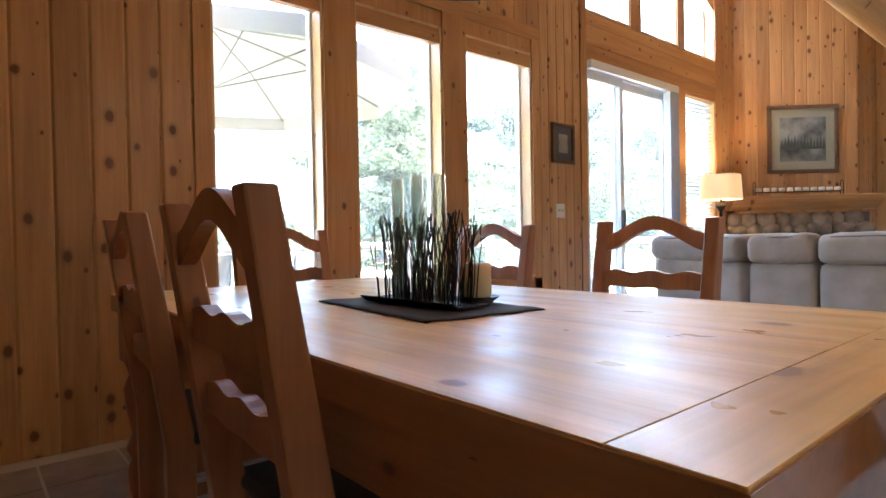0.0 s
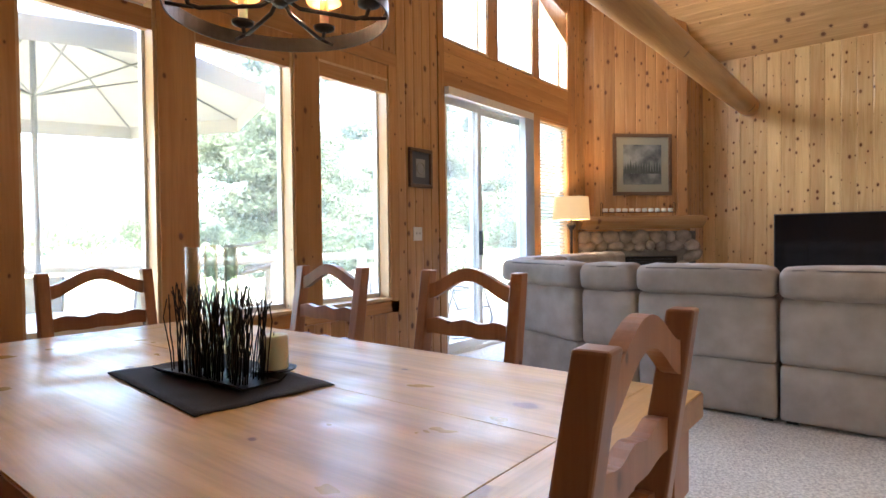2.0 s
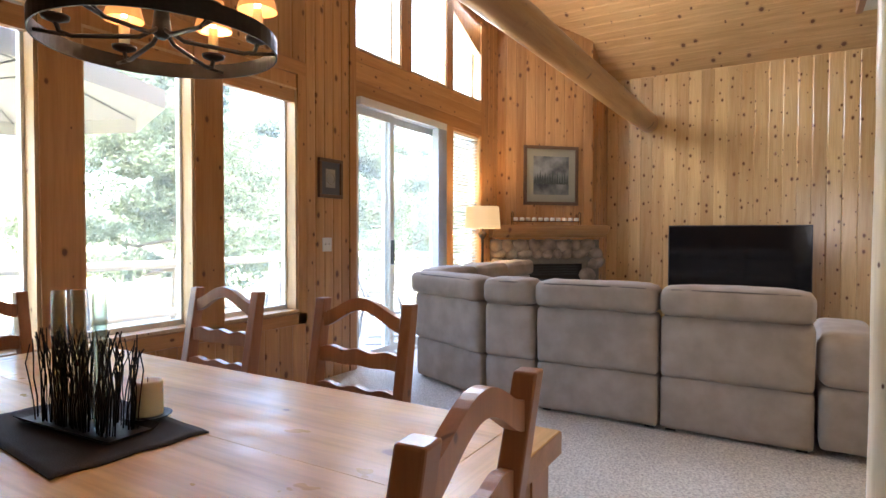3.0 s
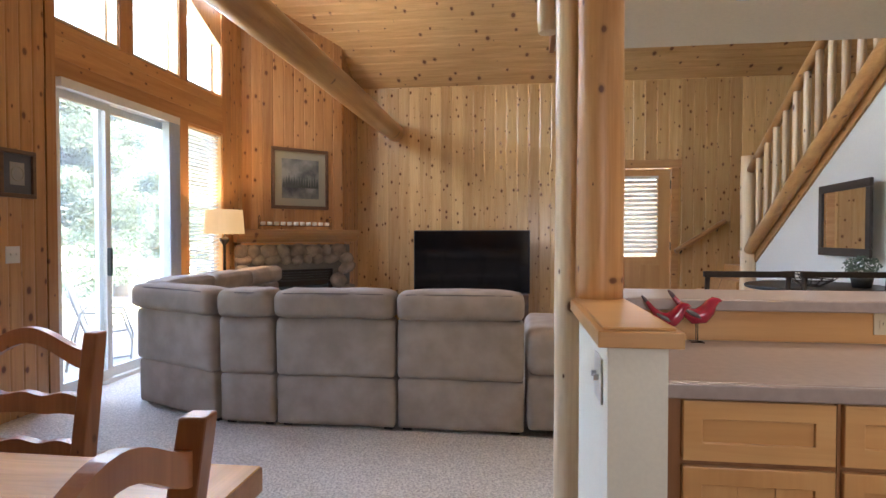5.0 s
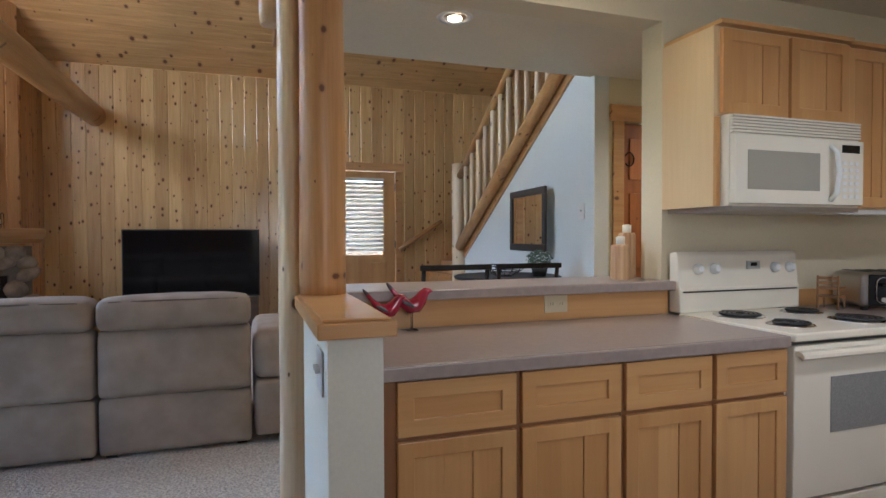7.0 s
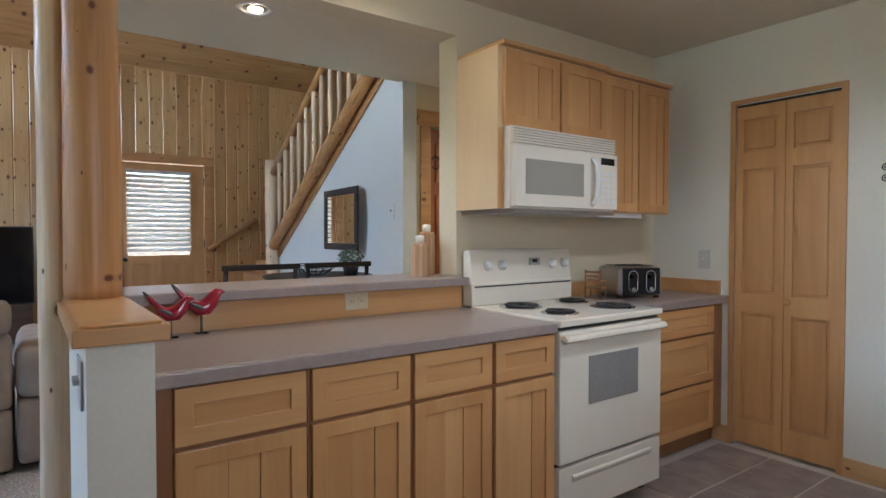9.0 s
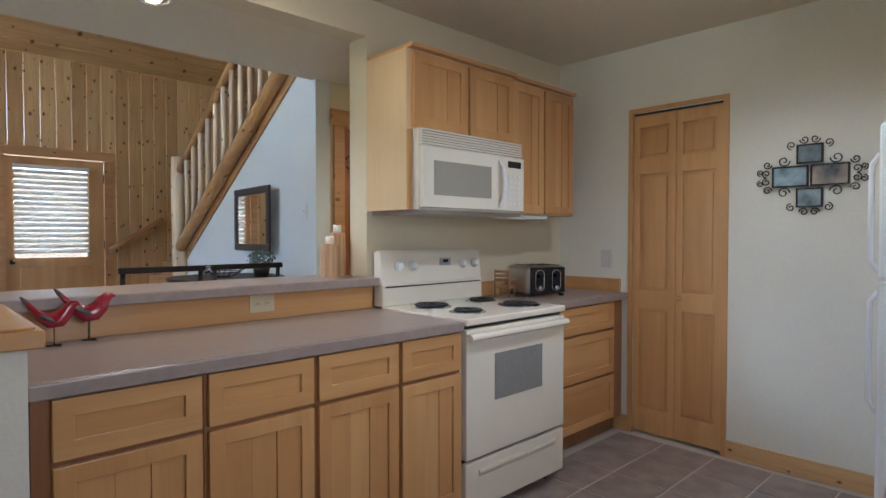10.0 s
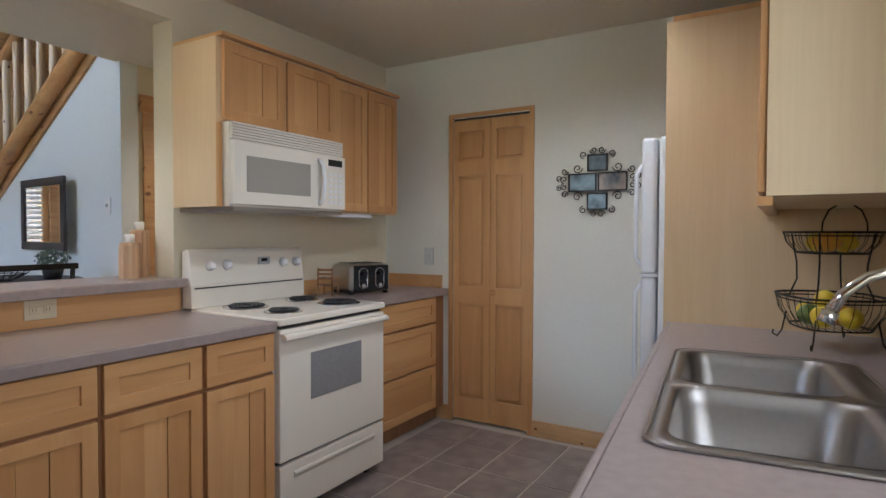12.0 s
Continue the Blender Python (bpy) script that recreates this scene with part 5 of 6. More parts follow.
# wrought iron photo frame
pf = thing("photo_frame", "wrought iron scrollwork frame with four photographs on the wall", "picture", pose(1.5, YP + 0.012, 1.6))
sea = surface("photo_print", (0.35, 0.42, 0.44), 0.12, 9, 0.6, 0.0, second=(0.09, 0.11, 0.12))
warm = surface("photo_print_warm", (0.5, 0.38, 0.3), 0.12, 9, 0.6, 0.0, second=(0.1, 0.12, 0.13))
for cx, cz, w_, h_, mt in ((0.0, 0.115, 0.12, 0.1, sea), (-0.09, 0.0, 0.17, 0.11, warm), (0.09, 0.0, 0.17, 0.11, sea), (0.0, -0.115, 0.12, 0.1, sea)):
    bm = bmesh.new()
    for x0, x1, z0, z1 in ((-w_ / 2, w_ / 2, -h_ / 2, -h_ / 2 + 0.007), (-w_ / 2, w_ / 2, h_ / 2 - 0.007, h_ / 2), (-w_ / 2, -w_ / 2 + 0.007, -h_ / 2 + 0.007, h_ / 2 - 0.007), (w_ / 2 - 0.007, w_ / 2, -h_ / 2 + 0.007, h_ / 2 - 0.007)):
        box(bm, cx + x0, cx + x1, -0.006, 0.012, cz + z0, cz + z1)
    o = part("holder", bm, iron, pf)
    part("photo", boxes((cx - w_ / 2 + 0.007, cx + w_ / 2 - 0.007, 0.0, 0.004, cz - h_ / 2 + 0.007, cz + h_ / 2 - 0.007)), mt, o)


def scroll(cx, cz, a0, hand, r=0.022):
    bm = bmesh.new()
    pts = []
    for k in range(22):
        q = k / 21
        rr = r * (1 - 0.75 * q)
        a = a0 + hand * q * 8.0
        pts.append((cx + rr * math.cos(a), 0.004, cz + rr * math.sin(a)))
    tube(bm, pts, 0.003, 6)
    part("scroll", bm, iron, pf)


for sx in (-1, 1):
    for sz in (-1, 1):
        scroll(sx * 0.025, sz * 0.19, math.pi / 2 * (1 - sx) + 0.0, -sx * sz)
        scroll(sx * 0.085, sz * 0.165, -sz * math.pi / 2, sx * sz)
        scroll(sx * 0.12, sz * 0.085, math.pi / 2 * (1 + sx), sx * sz, 0.03)
        scroll(sx * 0.2, sz * 0.07, math.pi / 2 * (1 + sx), sx * sz)
        scroll(sx * 0.205, sz * 0.022, -sz * math.pi / 2, sx * sz)
        scroll(sx * 0.235, sz * 0.03, -sz * math.pi / 2, sx * sz, 0.018)

# fridge, panel, cabinets over the sink side
fr = thing("fridge", "tall white refrigerator with two doors standing beside a maple panel", "fridge", pose(0.335, -3.32, 0))
part("cabinet_body", boxes((0, 0.68, -0.365, 0.365, 0.03, 1.72), bevel=0.01), white_plastic, fr)
for z0, z1 in ((0.06, 1.1), (1.115, 1.72)):
    dd = bevelled(part("door", boxes((0.69, 0.755, -0.365, 0.365, z0, z1)), white_plastic, fr), 0.018, 4)
    bm = bmesh.new()
    za, zb = (z1 - 0.5, z1 - 0.03) if z0 < 1 else (z0 + 0.03, z1 - 0.12)
    tube(bm, [(0.755, 0.335, za), (0.782, 0.335, za + 0.04), (0.782, 0.335, zb - 0.04), (0.755, 0.335, zb)], 0.01, 10)
    part("handle", bm, white_plastic, dd)
part("hinge", boxes((0.68, 0.76, 0.33, 0.37, 1.101, 1.114)), white_plastic, fr)
for y in (-0.3, 0.27):
    part("foot", boxes((0.05, 0.6, y, y + 0.03, 0, 0.03)), black_matt, fr)
ep = thing("tall_side_board", "tall pale maple panel between worktop and refrigerator", "cabinet")
part("panel", boxes((0.182, 0.985, -2.948, -2.93, 0.0, 2.2)), maple_pale, ep)
oc2 = thing("wall_cabinet", "maple wall cabinet over the refrigerator", "cabinet", group="kitchen wall cabinets")
part("carcass", boxes((0.182, 0.92, -3.7, -2.949, 1.8, 2.2)), maple_pale, oc2)
part("door", boxes((0.9205, 0.942, -3.3, -2.955, 1.81, 2.19), (0.9205, 0.942, -3.69, -3.31, 1.81, 2.19)), maple_z, oc2)
part("crown", boxes((0.182, 0.96, -3.7, -2.93, 2.201, 2.222)), maple_y, oc2)
uc2 = thing("wall_cabinet", "pale maple wall cabinet with its plain side turned to the sink", "cabinet", group="kitchen wall cabinets")
part("carcass", boxes((0.182, 0.575, -2.925, -1.99, 1.39, 2.2)), maple_pale, uc2)
for a, b in ((-2.92, -2.47), (-2.455, -2.0)):
    part("door", boxes((0.5755, 0.596, a, b, 1.4, 2.19), bevel=0.003), maple_z, uc2)
part("light_rail", boxes((0.56, 0.596, -2.925, -1.99, 1.365, 1.389)), maple_y, uc2)

# sink run
sb = thing("base_cabinet", "maple base cabinet under the sink", "cabinet", group="kitchen base cabinets")
part("carcass", boxes((0.19, 0.76, -2.925, -1.0, 0.1, 0.7), (0.19, 0.7, -2.925, -1.0, 0, 0.1), (0.735, 0.76, -2.925, -1.0, 0.7, 0.871)), gap_shade_maple, sb)
for k in range(4):
    a = -2.9 + 0.47 * k
    part("door", boxes((0.7605, 0.78, a, a + 0.455, 0.12, 0.7), bevel=0.003), maple_z, sb)
    part("drawer_front", boxes((0.7605, 0.78, a, a + 0.455, 0.715, 0.862), bevel=0.003), maple_y, sb)
wt = thing("worktop", "taupe laminate worktop around the sink", "worktop")
S0, S1, SXa, SXb = -2.3, -1.35, 0.29, 0.775
WX = 0.83
bm = bmesh.new()
outer, inner = ((0.05, -2.98), (WX, -2.98), (WX, -1.0), (0.05, -1.0)), ((SXa + 0.02, S0 + 0.02), (SXb - 0.02, S0 + 0.02), (SXb - 0.02, S1 - 0.02), (SXa + 0.02, S1 - 0.02))
ov, iv = [[[bm.verts.new((x, y, z)) for x, y in q] for z in (0.872, 0.912)] for q in (outer, inner)]
for k in range(4):
    n = (k + 1) % 4
    bm.faces.new((ov[1][k], ov[1][n], iv[1][n], iv[1][k]))
    bm.faces.new((ov[0][k], iv[0][k], iv[0][n], ov[0][n]))
    bm.faces.new((ov[0][k], ov[0][n], ov[1][n], ov[1][k]))
    bm.faces.new((iv[0][k], iv[1][k], iv[1][n], iv[0][n]))
part("top", bm, laminate, wt)
bevelled(part("front_edge", boxes((WX + 0.0005, WX + 0.02, -2.98, -1.0, 0.868, 0.9115)), laminate, wt), 0.006, 3)
sink = thing("kitchen_sink", "brushed steel double bowl sink set into the taupe worktop", "sink")


def rounded(x0, x1, y0, y1, r, n=6):
    pts = []
    ra, rb, rc, rd = r if isinstance(r, tuple) else (r,) * 4
    for cx, cy, a0, r in ((x1 - ra, y1 - ra, 0, ra), (x0 + rb, y1 - rb, 90, rb), (x0 + rc, y0 + rc, 180, rc), (x1 - rd, y0 + rd, 270, rd)):
        for k in range(n + 1):
            a = radians(a0 + 90 * k / n)
            pts.append((cx + r * math.cos(a), cy + r * math.sin(a)))
    return pts


def ring_faces(bm, a, b):
    n = len(a)
    for k in range(n):
        bm.faces.new((a[k], a[(k + 1) % n], b[(k + 1) % n], b[k])).smooth = True


def loop(bm, pts, z):
    return [bm.verts.new((x, y, z)) for x, y in pts]


MID = -1.82
rims = [(SXa + 0.09, SXb - 0.035, S0 + 0.035, MID - 0.02), (SXa + 0.09, SXb - 0.035, MID + 0.02, S1 - 0.035)]
bm = bmesh.new()
for a, b, radii in (((S0, MID), rims[0], (0.0005, 0.0005, 0.05, 0.05)), ((MID, S1), rims[1], (0.05, 0.05, 0.0005, 0.0005))):
    va, vb = loop(bm, rounded(SXa, SXb, a[0], a[1], radii), 0.9165), loop(bm, rounded(*b, 0.06), 0.9165)
    ring_faces(bm, va, vb)
bmesh.ops.remove_doubles(bm, verts=bm.verts[:], dist=0.0005)
deck_rim = part("rim", bm, sink_steel, sink)
mod = deck_rim.modifiers.new("thick", "SOLIDIFY")
mod.thickness, mod.offset = 0.004, -1
bm = bmesh.new()
tube(bm, [(x, y, 0.9165) for x, y in rounded(SXa, SXb, S0, S1, 0.05)] + [(SXb, S1 - 0.05, 0.9165)], 0.004, 8, False)
part("rolled_edge", bm, sink_steel, sink)
for b in rims:
    bm = bmesh.new()
    levels = [(0.0, 0.06, 0.9175), (0.004, 0.06, 0.912), (0.012, 0.06, 0.88), (0.02, 0.07, 0.77), (0.05, 0.06, 0.745), (0.2, 0.02, 0.742)]
    prev = None
    for off, r, z in levels:
        off = min(off, (b[3] - b[2]) / 2 - r - 0.01, (b[1] - b[0]) / 2 - r - 0.01)
        cur = loop(bm, rounded(b[0] + off, b[1] - off, b[2] + off, b[3] - off, r), z)
        if prev:
            ring_faces(bm, prev, cur)
        prev = cur
    bm.faces.new(prev)
    bowl = part("bowl", bm, sink_steel, sink)
    bm = bmesh.new()
    lathe(bm, [(0.045, 0.743), (0.044, 0.746), (0.03, 0.744), (0.01, 0.743)], (b[0] + b[1]) / 2, (b[2] + b[3]) / 2, 20)
    part("drain", bm, chrome, bowl)
fa = thing("faucet", "chrome kitchen faucet with a low curved spout", "faucet", pose(0.25, -1.84, 0.938))
bm = bmesh.new()
lathe(bm, [(0.03, -0.02), (0.028, 0.02), (0.018, 0.04), (0.016, 0.12)], sides=20)
part("base", bm, chrome, fa)
bm = bmesh.new()
tube(bm, [(0, 0, 0.1), (0.0, 0.01, 0.2), (0.02, 0.02, 0.255), (0.06, 0.03, 0.275), (0.11, 0.03, 0.26), (0.155, 0.03, 0.22), (0.18, 0.03, 0.175)], [0.012, 0.012, 0.012, 0.012, 0.012, 0.013, 0.014], 14)
sp_ = part("spout", bm, chrome, fa)
bm = bmesh.new()
tube(bm, [(0.177, 0.03, 0.181), (0.188, 0.03, 0.155)], [0.018, 0.017], 16)
part("nozzle", bm, chrome, sp_)
bm = bmesh.new()
tube(bm, [(0.0, -0.01, 0.1), (0.02, -0.1, 0.14)], [0.01, 0.006], 10)
part("lever", bm, chrome, fa)

run = Matrix.Translation((0.8, -1.69, 0)) @ pose(0, 0, 0, 0, 0, 5.5) @ Matrix.Translation((-0.8, 1.69, 0))
for o in (sb, wt, sink, fa):
    o.matrix_world = run @ o.matrix_world

# fruit basket
fb = thing("fruit_basket", "two tier dark wire basket stand on curled feet", "basket", pose(0.40, -2.635, 0.914, 0, 0, -70))


def wire(name, pts, r=0.0025):
    bm = bmesh.new()
    tube(bm, pts, r, 6)
    return part(name, bm, iron, fb)


def square(v):
    return math.copysign(abs(v) ** 0.65, v)


def basket(z0, z1, ax, ay, name):
    p = tagged(new(name))
    p.parent = fb
    def oval(s, z, n=32):
        return [(ax * s * square(math.cos(math.tau * k / n)), ay * s * square(math.sin(math.tau * k / n)), z) for k in range(n + 1)]
    bm = bmesh.new()
    tube(bm, oval(1, z1), 0.004, 6)
    tube(bm, oval(0.97, z1 - 0.012), 0.0025, 6)
    tube(bm, oval(0.72, z0), 0.003, 6)
    for k in range(30):
        a = math.tau * k / 30
        c, s = square(math.cos(a)), square(math.sin(a))
        tube(bm, [(ax * c, ay * s, z1), (ax * 0.93 * c, ay * 0.93 * s, (z0 + z1) / 2), (ax * 0.72 * c, ay * 0.72 * s, z0)], 0.0013, 4)
    for k in range(-4, 5):
        y = ay * 0.72 * k / 5
        h = ax * 0.72 * math.sqrt(max(0, 1 - (k / 5) ** 2))
        tube(bm, [(-h, y, z0), (h, y, z0)], 0.0013, 4)
    me = mesh_of(name, bm, iron)
    o = new("wirework", me)
    o.parent = p
    return p


basket(0.065, 0.17, 0.17, 0.145, "lower_basket")
basket(0.315, 0.385, 0.15, 0.125, "upper_basket")
for sx in (-1, 1):
    for sy in (-1, 1):
        wire("support", [(sx * 0.11, sy * 0.085, 0.16), (sx * 0.085, sy * 0.07, 0.22), (sx * 0.09, sy * 0.07, 0.28), (sx * 0.11, sy * 0.08, 0.38)], 0.003)
        wire("foot", [(sx * 0.12, sy * 0.09, 0.1), (sx * 0.13, sy * 0.1, 0.03), (sx * 0.145, sy * 0.11, 0.005), (sx * 0.162, sy * 0.12, 0.012), (sx * 0.16, sy * 0.118, 0.026)], 0.003)
    wire("handle", [(0.02, -0.05 + sx * 0.07, 0.385), (0.02, -0.05 + sx * 0.068, 0.42), (0.02, -0.05 + sx * 0.05, 0.46), (0.02, -0.05, 0.495)], 0.003)
    wire("finial", [(0.02, -0.05 + sx * (0.019 + 0.019 * math.cos(math.pi + 0.35 * k)), 0.525 + 0.019 * math.sin(-0.7 + 0.35 * k)) for k in range(17)], 0.003)
lemon = surface("lemon_skin", (0.75, 0.52, 0.02), 0.4, 120, 0.1, 0.15)
lime = surface("green_skin", (0.16, 0.22, 0.05), 0.4, 90, 0.2, 0.15)
orange = surface("orange_skin", (0.75, 0.36, 0.04), 0.4, 120, 0.1, 0.15)
rng = random.Random(3)
for k, (x, y, z, mt, kind, lab) in enumerate([
        (0.07, 0.04, 0.105, lemon, "lemon", "yellow lemon in the lower wire basket"), (-0.07, 0.05, 0.105, lemon, "lemon", "yellow lemon in the lower wire basket"),
        (0.0, 0.06, 0.105, lime, "pear", "dull green pear in the lower wire basket"), (-0.01, -0.03, 0.108, orange, "orange", "ripe orange in the lower wire basket"),
        (0.08, -0.04, 0.105, lime, "pear", "dull green pear in the lower wire basket"), (-0.08, -0.03, 0.105, lemon, "lemon", "yellow lemon in the lower wire basket"), (0.03, 0.0, 0.15, lemon, "lemon", "yellow lemon in the lower wire basket"),
        (0.05, 0.02, 0.352, lemon, "lemon", "yellow lemon in the upper wire basket"), (-0.04, 0.03, 0.352, orange, "orange", "ripe orange in the upper wire basket"), (0.0, -0.04, 0.352, lemon, "lemon", "yellow lemon in the upper wire basket")]):
    bm = bmesh.new()
    lathe(bm, [(0.003, -0.046), (0.018, -0.036), (0.033, -0.015), (0.036, 0.005), (0.028, 0.024), (0.012, 0.038), (0.003, 0.044)], sides=18)
    o = part(kind, bm, mt)
    o.matrix_world = pose(0.40, -2.635, 0.914, 0, 0, -70) @ pose(x, y, z, 80 + rng.uniform(-20, 20), 0, rng.uniform(0, 180))
    tagged(o, lab, "fruit")

# recessed light
rl = thing("recessed_light", "lit recessed ceiling light with a white trim ring", "ceiling light", pose(3.66, -1.16, 2.44))
bm = bmesh.new()
n = 32
rings = [[bm.verts.new((r * math.cos(math.tau * k / n), r * math.sin(math.tau * k / n), zz)) for k in range(n)] for r, zz in ((0.095, -0.001), (0.09, -0.008), (0.07, -0.006), (0.062, -0.001))]
for a, b in zip(rings, rings[1:]):
    ring_faces(bm, a, b)
part("trim_ring", bm, white_plastic, rl)
bm = bmesh.new()
lathe(bm, [(0.062, -0.0005), (0.061, -0.003), (0.02, -0.0035)], sides=24)
part("reflector", bm, surface("warm_reflector", (0.42, 0.33, 0.24), 0.3, 20, 0.05, 0), rl)
bm = bmesh.new()
lathe(bm, [(0.036, -0.0036), (0.034, -0.012), (0.015, -0.018)], sides=24)
part("bulb", bm, bulb_mat, rl)
lamp("recessed_spot", "SPOT", pose(3.66, -1.16, 2.42), 2.2, (1, 0.82, 0.6), spot_size=2.2, spot_blend=0.6, shadow_soft_size=0.05)

# extra fitting out of view, added with its spot to brighten the hall
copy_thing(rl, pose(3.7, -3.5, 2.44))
# the second of these is unseen, added to brighten pantry wall and floor
for x, y, power, tint in ((2.7, -1.45, 0.65, (1, 0.84, 0.62)), (1.45, -2.5, 2.2, (1, 0.95, 0.9))):
    copy_thing(rl, pose(x, y, 2.5))
    lamp("recessed_spot", "SPOT", pose(x, y, 2.47), power, tint, spot_size=2.7, spot_blend=0.7, shadow_soft_size=0.06)
# added fill for the hall, at the unseen fitting
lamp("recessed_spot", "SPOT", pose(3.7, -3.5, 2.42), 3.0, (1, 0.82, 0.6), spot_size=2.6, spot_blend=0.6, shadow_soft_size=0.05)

# ---- stairs ----
def log_bar(name, parent, a, b, r, mat, sides=14):
    a, b = Vector(a), Vector(b)
    bm = bmesh.new()
    n = 6
    tube(bm, [a.lerp(b, k / n) + 0.006 * noise.noise_vector(a.lerp(b, k / n) * 2) for k in range(n + 1)], [r * (1 + 0.06 * math.sin(k * 2.1 + a.x * 5)) for k in range(n + 1)], sides)
    return part(name, bm, mat, parent)


YR = -2.43
stair = thing("staircase", "staircase with peeled log stringer, handrail, newel and balusters", "staircase")
SL = 0.63


def string_z(x):
    return 1.2 + SL * (6.93 - x)


log_bar("newel", stair, (7.02, YR, 0.0), (7.03, YR, 2.12), 0.075, log_z_pale, 18)
log_bar("stringer", stair, (7.0, YR, string_z(7.0)), (3.6, YR, string_z(3.6)), 0.06, log_x)
log_bar("handrail", stair, (6.97, YR, string_z(6.97) + 0.8), (3.6, YR, string_z(3.6) + 0.8), 0.042, log_x)
for k in range(16):
    x = 6.78 - 0.185 * k
    log_bar("baluster", stair, (x, YR, string_z(x) + 0.05), (x, YR, string_z(x) + 0.78), 0.028, log_z_pale, 10)
bm = bmesh.new()
prism(bm, [(7.0, 1.02), (7.0, 1.14), (4.4, 1.14 + 2.6 * SL), (4.4, 1.02 + 2.6 * SL)], 1, YM - 0.12, YM - 0.001 + 0.02)
part("skirt_board", bm, log_x, stair)
for k in range(9):
    x = 6.98 - 0.29 * k
    part("tread", boxes((x - 0.29, x, -3.5, YM - 0.121, 1.1 + 0.183 * k, 1.14 + 0.183 * k)), trim_y, stair)
part("landing", boxes((7.0, XT - 0.001, -4.0, -3.25, 1.0, 1.1)), trim_y, stair)
for k in range(5):
    part("step", boxes((8.55, XT - 0.001, -2.3 - 0.19 * (k + 1), -2.3 - 0.19 * k, 0, 0.18 * (k + 1))), trim_y, stair)
hr = thing("wall_handrail", "short peeled log handrail bracketed to the pine wall", "handrail")
log_bar("rail", hr, (XT - 0.09, -2.36, 1.08), (XT - 0.09, -3.05, 1.52), 0.035, log_x)
for y, z in ((-2.45, 1.12), (-2.95, 1.44)):
    bm = bmesh.new()
    tube(bm, [(XT - 0.0, y, z - 0.06), (XT - 0.05, y, z - 0.06), (XT - 0.09, y, z - 0.02)], 0.01, 8)
    part("bracket", bm, iron, hr)

# mirror
mi = thing("wall_mirror", "rectangular mirror in a dark frame on the white stair wall", "mirror", pose(5.335, YM + 0.036, 1.425, 0, 0, 180 - 4.5))
bm = bmesh.new()
for x0, x1, z0, z1 in ((-0.395, 0.395, -0.27, -0.21), (-0.395, 0.395, 0.21, 0.27), (-0.395, -0.33, -0.21, 0.21), (0.33, 0.395, -0.21, 0.21)):
    box(bm, x0, x1, -0.022, 0, z0, z1)
bevelled(part("frame", bm, surface("dark_bronze_frame", (0.05, 0.04, 0.035), 0.5, 60, 0.3, 0.3), mi), 0.006)
part("glass", boxes((-0.33, 0.33, -0.012, 0, -0.21, 0.21)), mirror_mat, mi)

# hall door
hd = tagged(new("door_4"), kind="structure", label="rust stained panel door in the hall")
XH = 4.37
part("casing", boxes((XH - 0.02, XH, -2.73, -2.64, 0, 2.12), (XH - 0.02, XH, -3.62, -3.53, 0, 2.12), (XH - 0.026, XH, -3.66, -2.615, 2.122, 2.24)), trim_y, hd)
lf = part("leaf", boxes((XH + 0.02, XH + 0.06, -3.525, -2.735, 0.01, 2.11)), door_rust, hd)
for a, b in ((-3.46, -3.16), (-3.1, -2.8)):
    for z0, z1 in ((0.25, 0.9), (1.05, 1.6), (1.7, 2.0)):
        part("raised_panel", boxes((XH + 0.008, XH + 0.019, a, b, z0, z1), bevel=0.004), door_rust, lf)
hook = thing("wreath_hook", "small dark scroll hanger on the hall door", "ornament", pose(XH + 0.0, -2.79, 1.85))
bm = bmesh.new()
tube(bm, [(0, 0.04 * math.cos(t), 0.05 * math.sin(t)) for t in (0.5 + 0.3 * k for k in range(18))], 0.005, 6)
part("scroll", bm, iron, hook)

# pub table and high chairs behind the bar
pt = thing("pub_table", "tall round dark metal table behind the bar", "table", pose(4.8, -2.0, 0))
bm = bmesh.new()
lathe(bm, [(0.4, 0.96), (0.41, 0.97), (0.41, 0.98), (0.4, 0.985)], sides=36)
part("tabletop", bm, black_matt, pt)
bm = bmesh.new()
lathe(bm, [(0.25, 0), (0.24, 0.02), (0.03, 0.05), (0.03, 0.96)], sides=20)
part("pedestal", bm, iron, pt)


def high_chair(m):
    c = thing("bar_chair", "black metal high chair with a flat top rail behind the bar", "chair", m, "high chairs")
    for x in (-0.22, 0.22):
        bm = bmesh.new()
        tube(bm, [(x, 0.0, 0.0), (x, 0.02, 0.7), (x, -0.03, 1.08)], 0.014, 10)
        part("back_post", bm, iron, c)
        bm = bmesh.new()
        tube(bm, [(x, 0.42, 0.0), (x, 0.38, 0.7)], 0.014, 10)
        part("front_leg", bm, iron, c)
    part("top_rail", boxes((-0.245, 0.245, -0.05, -0.02, 1.065, 1.1), bevel=0.006), iron, c)
    part("mid_rail", boxes((-0.21, 0.21, -0.01, 0.005, 0.9, 0.92)), iron, c)
    bevelled(part("seat", boxes((-0.23, 0.23, 0.0, 0.42, 0.7, 0.75)), seat_black, c), 0.015, 3)
    return c


